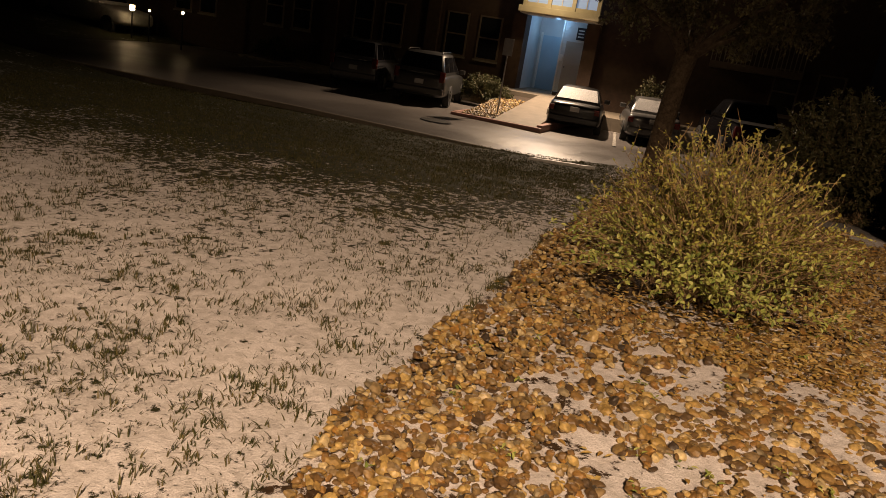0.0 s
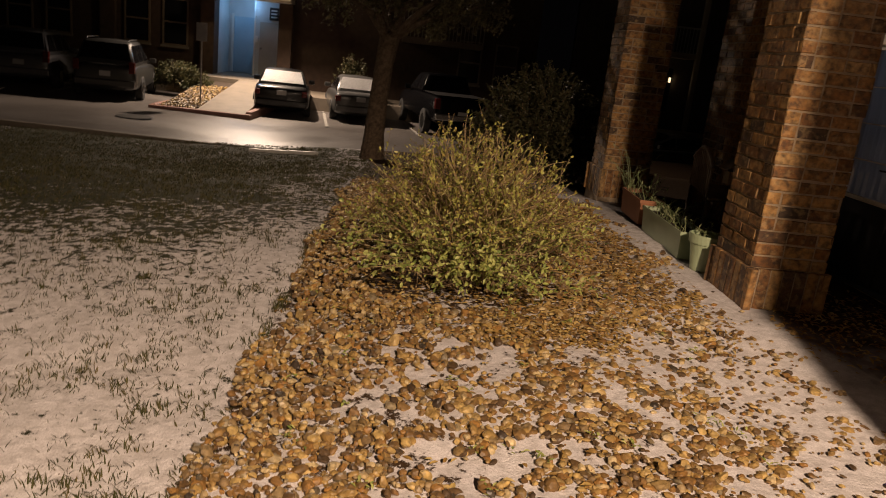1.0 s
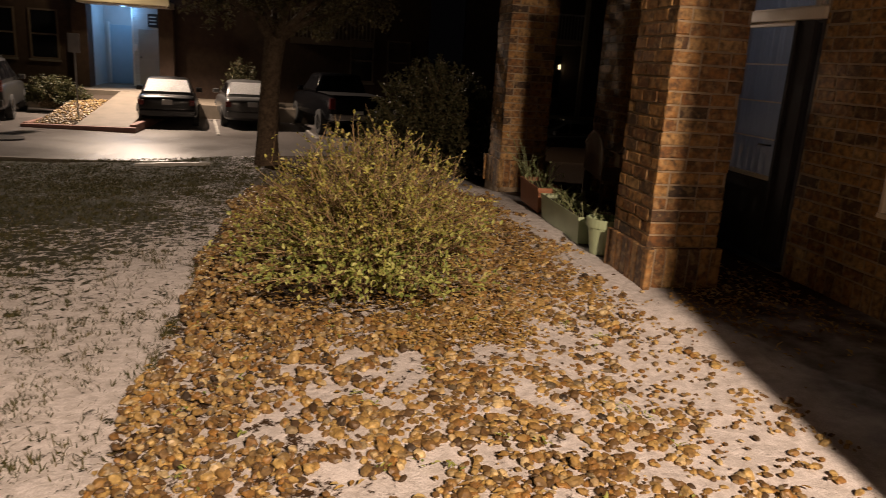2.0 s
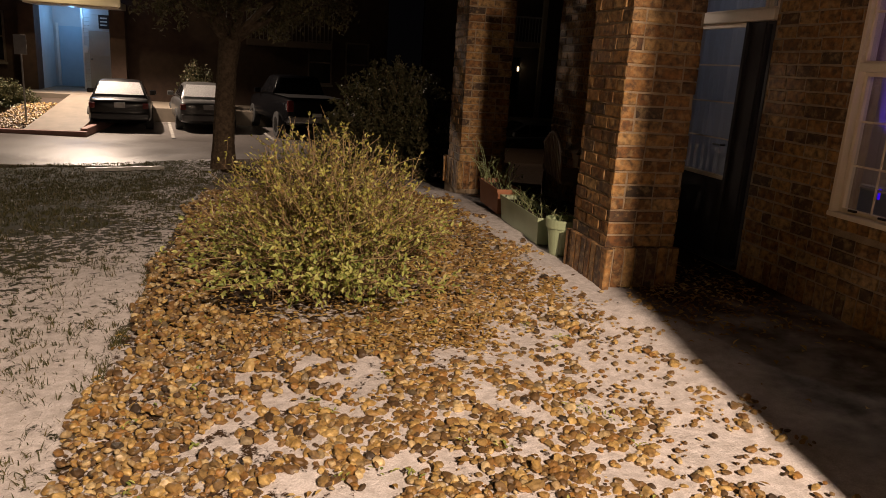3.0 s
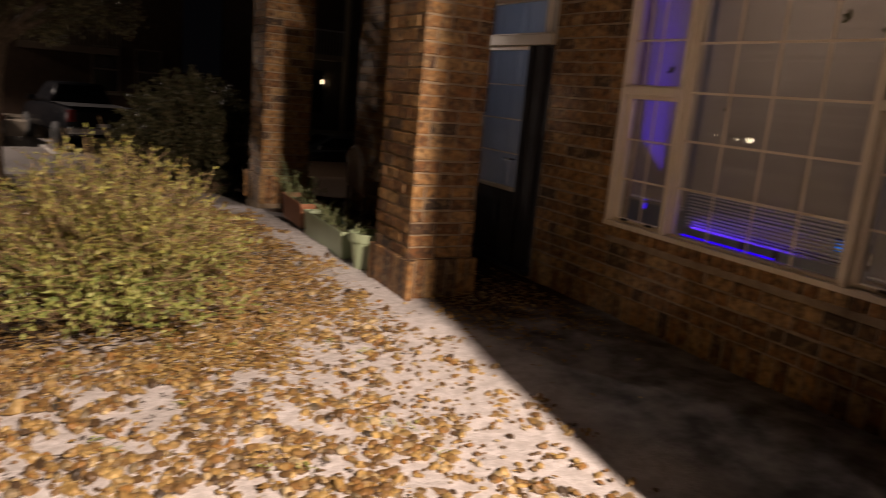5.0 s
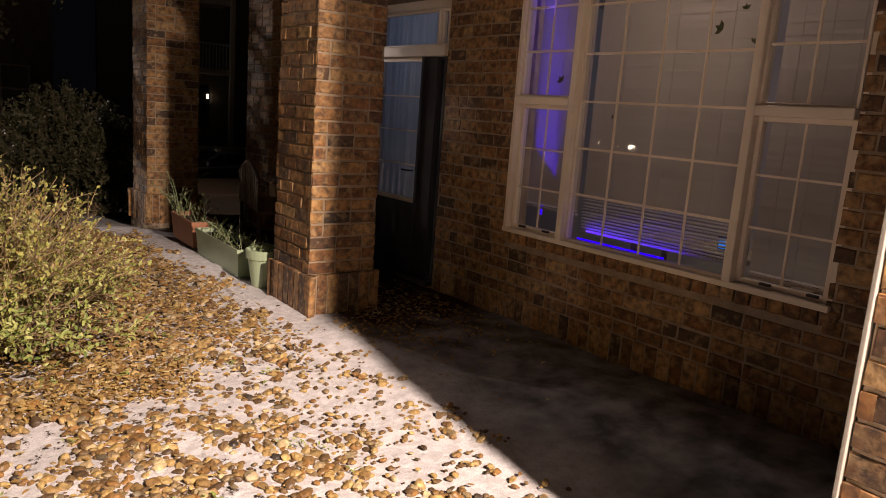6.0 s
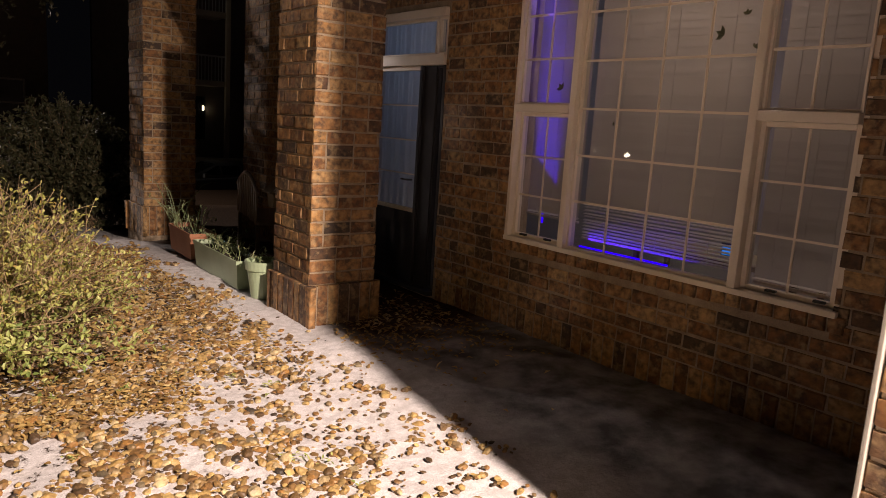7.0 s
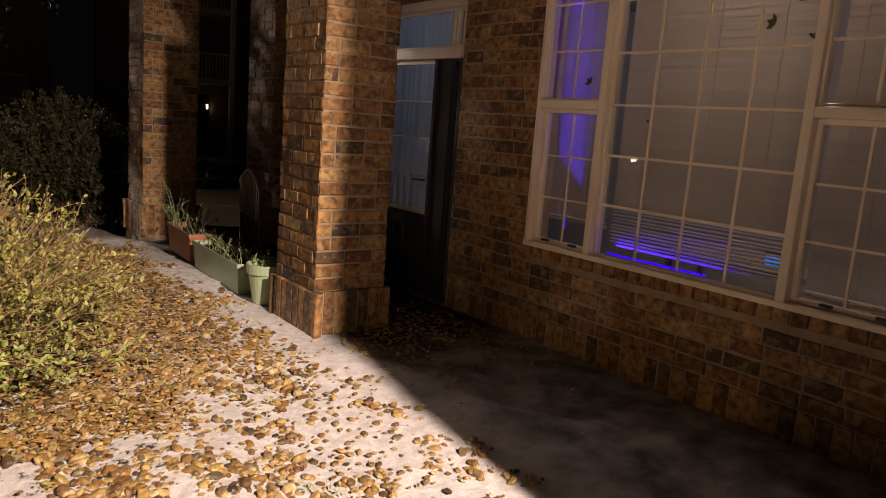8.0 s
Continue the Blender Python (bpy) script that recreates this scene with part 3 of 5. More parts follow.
def grid_pane(parent, y0, y1, z0, z1, cols, rows, x, bar=0.018, frame=0.045, name="sash", stock=None):
    """A glazed sash: frame, glass and the bars between the panes, facing -x."""
    fr = bmesh.new()
    box(fr, x - 0.02, x + 0.03, y0, y0 + frame, z0, z1, 0.004)
    box(fr, x - 0.02, x + 0.03, y1 - frame, y1, z0, z1, 0.004)
    box(fr, x - 0.02, x + 0.03, y0 + frame, y1 - frame, z0, z0 + frame, 0.004)
    box(fr, x - 0.02, x + 0.03, y0 + frame, y1 - frame, z1 - frame, z1, 0.004)
    s = part(name, fr, stock or M_TRIM, parent)
    iy0, iy1, iz0, iz1 = y0 + frame, y1 - frame, z0 + frame, z1 - frame
    g = part("pane", boxm(x + 0.004, x + 0.008, iy0, iy1, iz0, iz1), M_GLASS, s)
    g.visible_shadow = False
    for c in range(1, cols):
        y = iy0 + (iy1 - iy0) * c / cols
        part("glazing_bar", boxm(x - 0.004, x + 0.003, y - bar / 2, y + bar / 2, iz0, iz1), M_TRIM, s)
    for r in range(1, rows):
        z = iz0 + (iz1 - iz0) * r / rows
        part("glazing_bar", boxm(x - 0.0055, x + 0.002, iy0, iy1, z - bar / 2, z + bar / 2), M_TRIM, s)
    return s


window = thing("window_1", "wide almond vinyl window with glazing bars and closed blinds", "window", (WX, 0, 0), kind="structure")
bm = bmesh.new()
a, b, c, d = WIN
M1, M2 = 2.835, 4.145
RAIL = 1.662
box(bm, 0.012, 0.09, a, a + 0.03, c, d, 0.006)
for p in ((b - 0.03, b), (M1 - 0.026, M1 + 0.026), (M2 - 0.026, M2 + 0.026)):
    box(bm, -0.03, 0.09, p[0], p[1], c, d, 0.006)
box(bm, -0.03, 0.09, a + 0.03, b - 0.03, d - 0.05, d, 0.006)
box(bm, -0.032, 0.088, a + 0.031, M1 - 0.027, RAIL - 0.028, RAIL + 0.028, 0.006)
box(bm, -0.032, 0.088, M2 + 0.027, b - 0.031, RAIL - 0.028, RAIL + 0.028, 0.006)
part("window_frame", bm, M_TRIM, window)
part("window_sill", boxm(-0.036, 0.09, a - 0.005, b + 0.005, c - 0.022, c + 0.012, 0.005), M_TRIM, window, "narrow worn vinyl sill")
grid_pane(window, M1 + 0.026, M2 - 0.026, c + 0.012, d - 0.05, 4, 6, 0.03, bar=0.015, frame=0.016)
for q0, q1 in ((a + 0.03, M1 - 0.026), (M2 + 0.026, b - 0.03)):
    grid_pane(window, q0, q1, RAIL + 0.028, d - 0.05, 2, 3, 0.02, bar=0.015, frame=0.016)
    grid_pane(window, q0, q1, c + 0.012, RAIL - 0.028, 2, 3, 0.045, bar=0.013, frame=0.028)
for yy in (2.36, 2.62, 4.3, 4.55):
    lt = boxm(-0.004, 0.02, yy - 0.03, yy + 0.03, c + 0.03, c + 0.045, 0.003)
    part("sash_latch", lt, M_IRON, window, "small dark sash latch")


def blind(y0, y1, z0, z1, tilt, label, loose=0.0):
    th = thing("window_blind", label, "blind", (WX + 0.17, 0, 0), group="blinds behind the window")
    vs, fs, z = [], [], z0
    rnd = random.Random(int(y0 * 100))
    while z < z1:
        sag = rnd.uniform(-0.002, 0.002)
        t = radians((tilt if z > z0 + loose else 18) + rnd.uniform(-5, 5))
        o = len(vs)
        for y in (y0, (y0 + y1) / 2, y1):
            for w in (-0.5, 0.5):
                vs.append((w * 0.028 * math.cos(t), y, z + sag + w * 0.028 * math.sin(t)))
        fs += [(o, o + 2, o + 3, o + 1), (o + 2, o + 4, o + 5, o + 3)]
        z += 0.022
    s = mesh_from("slats", vs, fs, M_BLIND, th)
    s["kind"] = "stuff"
    part("head_rail", boxm(-0.03, 0.03, y0, y1, z1, z1 + 0.04, 0.004), M_BLIND, th)
    part("bottom_rail", boxm(-0.014, 0.014, y0, y1, z0 - 0.03, z0 - 0.014, 0.003), M_BLIND, th)
    for f in (0.2, 0.5, 0.8):
        part("lift_cord", tube(bmesh.new(), [(-0.018, y0 + (y1 - y0) * f, z0 - 0.02), (-0.018, y0 + (y1 - y0) * f, z1)], 0.0015, 4), M_BLIND, th)
    return th


blind(2.86, 4.12, 0.80, 2.62, 74, "ivory slatted blind with loose lower slats behind the picture window", 0.24)
blind(2.29, 2.81, 0.76, 2.62, 72, "ivory slatted blind behind the narrow side sash")
blind(4.17, 4.69, 0.90, 2.62, 70, "ivory slatted blind tinted violet by a light strip")

for k, (yy, zz, sz, tw) in enumerate(((3.10, 2.10, 0.055, 0.4), (2.97, 2.20, 0.035, 1.4), (4.29, 1.80, 0.05, 0.9), (2.90, 2.02, 0.03, 2.2), (3.81, 1.58, 0.02, 0.1))):
    r = random.Random(k)
    vs, fs = [], []
    for i in range(3):
        a = tw + (i - 1) * 0.9
        leaf_d = Vector((-0.15, math.cos(a), math.sin(a))).normalized()
        side = Vector((1, 0, 0)).cross(leaf_d).normalized()
        o, p = len(vs), Vector((WX - 0.004 + (0.03 if 2.9 < yy < 4.1 else 0.02), yy, zz))
        vs += [tuple(p), tuple(p + leaf_d * sz * 0.5 + side * sz * 0.25 - Vector((0.004, 0, 0))), tuple(p + leaf_d * sz), tuple(p + leaf_d * sz * 0.5 - side * sz * 0.25 - Vector((0.004, 0, 0)))]
        fs += [(o, o + 1, o + 2, o + 3)]
    tagged(mesh_from("stuck_leaf", vs, fs, M_LEAF_DARK), "small dark wet leaf sticking to the window glass", "leaf", "leaves stuck to the window")

# room behind
room = thing("room_shell", "dim apartment room seen through the window", "room", (WX, 0, 0), kind="structure")
bm = bmesh.new()
box(bm, 3.2, 3.3, 1.6, 8.2, 0, 2.9)
box(bm, 0.2, 3.2, 1.5, 1.6, 0, 2.9)
box(bm, 0.2, 3.2, 8.2, 8.3, 0, 2.9)
part("room_wall", bm, M_ROOM, room)
part("room_floor", boxm(0.2, 3.3, 1.5, 8.3, -0.1, 0.0), M_WOOD, room)
part("room_ceiling", boxm(0.0, 3.3, 1.5, 8.3, 2.9, 3.0), M_ROOM, room)
led = thing("led_strip", "violet light strip along the inside of the sill", "light", (WX + 0.10, 0, 0))
part("strip", boxm(0.0, 0.012, 3.35, 4.08, 0.722, 0.732), M_VIOLET, led, "glowing violet strip")
part("channel", boxm(-0.002, 0.016, 3.35, 4.08, 0.714, 0.721), M_WHITE, led)
led2 = thing("led_strip", "violet light strip running up beside the side sash", "light", (WX + 0.30, 0, 0))
part("strip", boxm(0, 0.012, 4.655, 4.665, 0.8, 2.5), M_VIOLET, led2, "glowing violet strip")
part("channel", boxm(-0.002, 0.014, 4.667, 4.675, 0.8, 2.5), M_WHITE, led2)
scr = thing("tablet", "small tablet with a lit blue screen behind the window", "tablet", (WX + 0.45, 3.1, 0.80), 8)
part("case", boxm(0, 0.012, -0.10, 0.10, 0, 0.085, 0.004), M_DARK, scr)
part("screen", boxm(-0.004, -0.001, -0.09, 0.09, 0.01, 0.075), M_CYAN, scr, "glowing blue screen")
tb = thing("side_table", "dark low table behind the window", "table", (WX + 0.5, 3.2, 0))
part("tabletop", boxm(-0.22, 0.22, -0.6, 0.6, 0.765, 0.80, 0.006), M_WOOD, tb)
for sx in (-0.19, 0.17):
    for sy in (-0.56, 0.54):
        part("leg", boxm(sx, sx + 0.03, sy, sy + 0.03, 0, 0.764), M_WOOD, tb)

# door
door = thing("door_1", "glazed patio door with a transom, curtains behind the panes", "door", (WX, 0, 0), kind="structure")
a, b, c, d = DOOR
bm = bmesh.new()
part("outer_jamb", boxm(0.0, 0.11, a, a + 0.035, 0.061, 1.994, 0.005), M_BRONZE, door, "dark bronze jamb")
part("mullion", boxm(-0.005, 0.11, 5.942, 5.978, 0.061, 1.994, 0.004), M_BRONZE, door, "dark bronze mullion")
for p in ((b - 0.05, b),):
    box(bm, -0.01, 0.11, p[0], p[1], 0.05, d, 0.005)
box(bm, -0.03, 0.11, a + 0.001, b, 1.995, 2.085, 0.008)
box(bm, -0.035, 0.11, a + 0.001, b, d - 0.06, d + 0.01, 0.008)
part("threshold", boxm(-0.05, 0.13, a, b, 0.02, 0.06, 0.006), M_BRONZE, door, "dark bronze threshold")
part("door_frame", bm, M_TRIM, door, "almond painted frame and mullion")
grid_pane(door, 5.985, b - 0.05, 0.70, 1.995, 1, 4, 0.05, bar=0.012, frame=0.035, name="door_leaf")
part("kick_panel", boxm(0.03, 0.08, 5.985, b - 0.05, 0.06, 0.698, 0.006), M_BRONZE, door, "dark solid lower panel")
part("fixed_panel", boxm(0.02, 0.08, 5.77, 5.94, 0.061, 1.994, 0.005), M_BRONZE, door, "dark bronze fixed panel")
grid_pane(door, a + 0.04, 5.768, 0.06, 1.995, 1, 1, 0.05, frame=0.02, name="side_light", stock=M_BRONZE)
grid_pane(door, 5.805, b - 0.05, 2.085, d - 0.06, 1, 1, 0.05, frame=0.02, name="transom")
grid_pane(door, a + 0.04, 5.775, 2.085, d - 0.06, 1, 1, 0.05, frame=0.02, name="transom")
part("door_handle", tube(bmesh.new(), [(0.0, 6.02, 1.0), (-0.045, 6.02, 1.0), (-0.05, 6.12, 1.0)], 0.009, 8), M_CHROME, door, "steel lever handle")
cur = thing("curtain", "pale vertical curtain hanging behind the patio door", "curtain", (WX + 0.16, 0, 0))
vs, fs = [], []
N = 90
for i in range(N + 1):
    y = 5.98 + (6.84 - 5.98) * i / N
    w = 0.022 * math.sin(i * 0.75) + 0.010 * math.sin(i * 0.31 + 1)
    for z in (0.08, 1.98, 2.09, 2.42):
        vs.append((w, y, z))
for i in range(N):
    for j in range(3):
        fs.append((i * 4 + j, i * 4 + j + 1, i * 4 + j + 5, i * 4 + j + 4))
smooth(mesh_from("cloth", vs, fs, M_CURTAIN, cur))
part("rod", tube(bmesh.new(), [(0, 5.95, 2.44), (0, 6.86, 2.44)], 0.01, 8), M_IRON, cur)

# unseen patio ceiling and upper walls, closing the building and blocking lamp light
tagged(link("ceiling", boxm(2.5, 3.75, 0.6, 10.6, 3.0, 3.12), M_ROOF), "unseen board soffit added to shade the patio", "ceiling", kind="structure")
tagged(link("wall_upper_blocker", boxm(2.5, 3.9, 0.6, 10.6, 3.12, 8.0), M_FARBRICK), "unseen upper wall added to keep lamp light off the patio", "wall", kind="structure")
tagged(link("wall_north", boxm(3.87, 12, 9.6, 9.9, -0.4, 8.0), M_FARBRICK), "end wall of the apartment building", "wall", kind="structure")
# overlaps the near column so that no lamp light slips past its corner
tagged(link("wall_south_blocker", boxm(2.5, 9, -0.4, 0.838, -0.4, 8.0), M_FARBRICK), "unseen wall added behind the near column to stop light", "wall", kind="structure")

# ---- planters and patio things ----
rnd = random.Random(5)


def leaf(vs, fs, p, d, up, L, w):
    """One folded leaf from its base along d."""
    side = d.cross(up)
    if side.length < 1e-4:
        side = Vector((1, 0, 0))
    side.normalize()
    nrm = side.cross(d).normalized()
    o = len(vs)
    mid = p + d * (L * 0.5) + nrm * (w * 0.15)
    vs += [tuple(p), tuple(mid + side * (w * 0.5) + nrm * (w * 0.2)), tuple(mid - side * (w * 0.5) + nrm * (w * 0.2)), tuple(p + d * L), tuple(mid)]
    fs += [(o, o + 4, o + 1), (o, o + 2, o + 4), (o + 1, o + 4, o + 3), (o + 4, o + 2, o + 3)]


def oval_leaf(vs, fs, p, d, up, L, w):
    """A rounded leaf, folded along its midrib and drooping at the tip."""
    side = d.cross(up)
    if side.length < 1e-4:
        side = Vector((1, 0, 0))
    side.normalize()
    nrm = side.cross(d).normalized()
    o = len(vs)
    m1, m2 = p + d * (L * 0.32), p + d * (L * 0.66) - nrm * (L * 0.03)
    lift = nrm * (w * 0.16)
    vs += [tuple(q) for q in (p, m1 + side * (w * 0.46) + lift, m1 - side * (w * 0.46) + lift, m2 + side * (w * 0.40) + lift, m2 - side * (w * 0.40) + lift, p + d * L - nrm * (L * 0.12), m1, m2)]
    fs += [(o, o + 6, o + 1), (o, o + 2, o + 6), (o + 1, o + 6, o + 7, o + 3), (o + 6, o + 2, o + 4, o + 7), (o + 3, o + 7, o + 5), (o + 7, o + 4, o + 5)]


def rand_dir(r, up=0.0):
    v = Vector((r.gauss(0, 1), r.gauss(0, 1), r.gauss(0, 1) + up))
    return v.normalized()


def pot_plant(place, n, spread, height, label, strappy=True, seed=1):
    r = random.Random(seed)
    th = thing("pot_plant", label, "plant", place, group="plants in the patio planters")
    vs, fs = [], []
    stems = bmesh.new()
    for i in range(n):
        bx, by = r.uniform(-spread[0], spread[0]), r.uniform(-spread[1], spread[1])
        a = r.uniform(0, 6.28)
        h = height * r.uniform(0.5, 1.0)
        out = h * r.uniform(0.3, 1.0)
        pts = [Vector((bx + out * math.cos(a) * t, by + out * math.sin(a) * t, h * (t * 1.6 - 0.8 * t * t))) for t in (0, 0.35, 0.7, 1.0)]
        tube(stems, pts, [0.004, 0.003, 0.003, 0.001], 3)
        for k in range(7 if not strappy else 3):
            q = pts[1].lerp(pts[3], r.random())
            leaf(vs, fs, q, rand_dir(r, 0.4), Vector((0, 0, 1)), r.uniform(0.03, 0.07), r.uniform(0.012, 0.026))
    part("stalk_mass", stems, M_PLANT, th)["kind"] = "stuff"
    lv = mesh_from("leaves", vs, fs, M_PLANT, th)
    lv["kind"] = "stuff"
    return th


def box_planter(name, place, turn, L, w, h, material, label):
    th = thing(name, label, "planter", place, turn)
    bm = bmesh.new()
    t = 0.012
    prof = [(0.82, 0), (0.94, h - 0.035), (1.0, h - 0.034), (1.0, h)]
    rings = []
    for s, z in prof:
        hx, hy = (L / 2) - (1 - s) * w * 0.5, w / 2 * s
        rings.append([bm.verts.new((x * hx, y * hy, z)) for x, y in ((-1, -1), (1, -1), (1, 1), (-1, 1))])
    rings.append([bm.verts.new((x * (L / 2 - t), y * (w / 2 - t), h)) for x, y in ((-1, -1), (1, -1), (1, 1), (-1, 1))])
    rings.append([bm.verts.new((x * (L / 2 - 2 * t), y * (w / 2 - 2 * t), h - 0.04)) for x, y in ((-1, -1), (1, -1), (1, 1), (-1, 1))])
    for p, q in zip(rings, rings[1:]):
        for k in range(4):
            bm.faces.new((p[k], p[(k + 1) % 4], q[(k + 1) % 4], q[k]))
    bm.faces.new(rings[0][::-1])
    part("trough", bm, material, th)
    part("soil", boxm(-L / 2 + 0.03, L / 2 - 0.03, -w / 2 + 0.03, w / 2 - 0.03, h - 0.10, h - 0.045, 0.004), M_SOIL, th, "dark potting soil")
    return th


box_planter("window_box_planter", (2.38, 7.08, 0), 89, 1.15, 0.27, 0.25, M_SAGE, "long sage green plastic trough planter on the patio edge")
box_planter("window_box_planter", (2.43, 8.22, 0), 88, 0.78, 0.27, 0.27, M_TERRA, "long terracotta coloured trough planter on the patio edge")
pot = thing("flower_pot", "tall sage green tapered flower pot beside the brick column", "pot", (2.35, 6.20, 0))
part("body", lathe(bmesh.new(), [(0.095, 0), (0.10, 0.01), (0.135, 0.24), (0.15, 0.242), (0.155, 0.315), (0.145, 0.318), (0.135, 0.28)], 28), M_SAGE, pot)
part("soil", lathe(bmesh.new(), [(0.125, 0.265), (0.128, 0.278)], 20), M_SOIL, pot)
pot_plant((2.38, 7.0, 0.19), 46, (0.08, 0.46), 0.26, "drooping frosted grassy plants in the green trough", True, 2)
pot_plant((2.43, 8.32, 0.21), 22, (0.08, 0.36), 0.40, "tall bare stalks in the terracotta trough", True, 3)
pot_plant((2.42, 8.66, 0.21), 7, (0.05, 0.1), 0.72, "tall frosted stalks in the terracotta trough", True, 7)
pot_plant((2.35, 6.20, 0.27), 8, (0.06, 0.06), 0.12, "small wilted sprig in the tall pot", False, 4)

chair = thing("garden_bench", "dark slatted garden bench standing on the patio", "bench", (3.15, 7.9, 0), 78)
part("seat", boxm(-0.55, 0.55, -0.22, 0.22, 0.40, 0.44, 0.008), M_WOOD, chair)
arch = bmesh.new()
tube(arch, [(-0.55 + 1.1 * i / 12, 0.24, 0.72 + 0.16 * math.sin(math.pi * i / 12)) for i in range(13)], 0.02, 8)
part("top_rail", arch, M_WOOD, chair)
for i in range(11):
    x = -0.5 + 0.1 * i
    part("slat", boxm(x - 0.02, x + 0.02, 0.23, 0.25, 0.42, 0.72 + 0.15 * math.sin(math.pi * (x + 0.55) / 1.1), 0.004), M_WOOD, chair)
for sx in (-0.52, 0.48):
    for sy in (-0.2, 0.2):
        part("leg", boxm(sx, sx + 0.04, sy, sy + 0.04, 0, 0.40, 0.004), M_WOOD, chair)
bh = thing("bird_house", "small weathered bird house on an iron stake", "bird house", (2.77, 6.9, 0))
part("stake", tube(bmesh.new(), [(0, 0, -0.1), (0, 0, 0.66)], 0.008, 8), M_IRON, bh)
part("body", boxm(-0.06, 0.06, -0.06, 0.06, 0.66, 0.78, 0.004), M_WOOD, bh)
rf = bmesh.new()
for s in (-1, 1):
    box(rf, -0.005, 0.14, -0.09, 0.09, -0.006, 0.006, 0, Matrix.Translation((0, 0, 0.885)) @ Matrix.Scale(s, 4, (1, 0, 0)) @ Matrix.Rotation(radians(42), 4, "Y"))
part("roof", rf, M_WOOD, bh, "steep two-sided plank roof")

# ---- river stones ----
def stones():
    bm = bmesh.new()
    bmesh.ops.create_icosphere(bm, subdivisions=2, radius=1)
    tv = [v.co.copy() for v in bm.verts]
    tf = [tuple(v.index for v in f.verts) for f in bm.faces]
    bm.free()
    r = random.Random(11)
    vs, fs = [], []
    placed = 0
    shapes = []
    for k in range(14):
        off = Vector((k * 3.1, k, 0))
        shapes.append([v * (1 + 0.28 * noise.noise(v * 0.9 + off) + 0.26 * noise.noise(v * 1.6 + off)) for v in tv])
    tries = 0
    while placed < 21500 and tries < 300000:
        tries += 1
        x, y = r.uniform(-1.06, 2.45), 1.3 + 9.5 * r.random() ** 1.5
        edge = -0.92 - 0.05 * math.sin(y * 2.3) - 0.04 * math.sin(y * 5.1)
        if x < edge or (x > 2.2 and y > 5.0):
            continue
        if ((x - 0.27) / 0.72) ** 2 + ((y - 5.5) / 0.62) ** 2 < 1:
            continue
        far_bed = sstep(4.2, 5.4, y)
        patch = 0.5 + 0.28 * noise.noise((x * 1.5, y * 1.5, 7.7)) + 0.42 * noise.noise((x * 4.2, y * 4.2, 2.7)) + 0.30 * noise.noise((x * 10, y * 10, 4.4))
        dens = 0.82 - 0.27 * sstep(-0.75, 0.1, x) - 0.17 * sstep(0.9, 2.0, x) * (1 - far_bed) - 0.05 * sstep(-0.3, 0.3, x) * sstep(4.2, 3.4, y) - 0.10 * sstep(2.6, 1.6, y)
        dens += 0.34 * far_bed * (1 - sstep(1.55, 1.95, x)) - 0.25 * far_bed * sstep(1.9, 2.1, x)
        if patch > dens:
            continue
        if x > 0.6 and r.random() < 0.38 * sstep(0.6, 1.7, x) * (1 - far_bed):
            continue
        size = r.choice((0.009, 0.011, 0.013, 0.014, 0.016, 0.019, 0.024)) * r.uniform(0.88, 1.18)
        sc = Vector((size * r.uniform(0.95, 1.45), size * r.uniform(0.8, 1.1), size * r.uniform(0.5, 0.8)))
        q = Euler((r.gauss(0, 0.35), r.gauss(0, 0.35), r.uniform(0, 6.28))).to_matrix()
        p = Vector((x, y, gz(x, y) + sc.z * r.uniform(0.15, 0.8) + r.random() * 0.03 * (1 - sstep(-0.4, 0.6, x))))
        o = len(vs)
        vs += [tuple(p + q @ Vector((v.x * sc.x, v.y * sc.y, v.z * sc.z))) for v in shapes[r.randrange(14)]]
        fs += [tuple(o + i for i in f) for f in tf]
        placed += 1
    for i in range(3300):
        y = 2.2 + 3.4 * r.random() ** 1.1
        x = 0.5 + 1.75 * r.random() ** 1.25
        if i >= 2100:
            x, y = -0.95 + 2.9 * r.random() ** 1.6, 1.4 - 3.0 * r.random() ** 1.4
        if noise.noise((x * 2.3, y * 2.3, 5.1)) < -0.28 or (x > 2.1 and r.random() < 0.7):
            continue
        size = r.choice((0.006, 0.008, 0.010, 0.012, 0.014, 0.018)) * r.uniform(0.85, 1.15)
        sc = Vector((size * r.uniform(1.0, 1.5), size * r.uniform(0.8, 1.1), size * r.uniform(0.45, 0.7)))
        q = Euler((r.gauss(0, 0.15), r.gauss(0, 0.15), r.uniform(0, 6.28))).to_matrix()
        p = Vector((x, y, gz(x, y) + 0.004 + sc.z * r.uniform(0.2, 0.7)))
        o = len(vs)
        vs += [tuple(p + q @ Vector((v.x * sc.x, v.y * sc.y, v.z * sc.z))) for v in shapes[r.randrange(14)]]
        fs += [tuple(o + k for k in f) for f in tf]
    ob = mesh_from("river_stones", vs, fs, M_ROCK)
    tagged(ob, "wet tan and brown river stones spread over the snowy bed", "stones", kind="stuff")


stones()


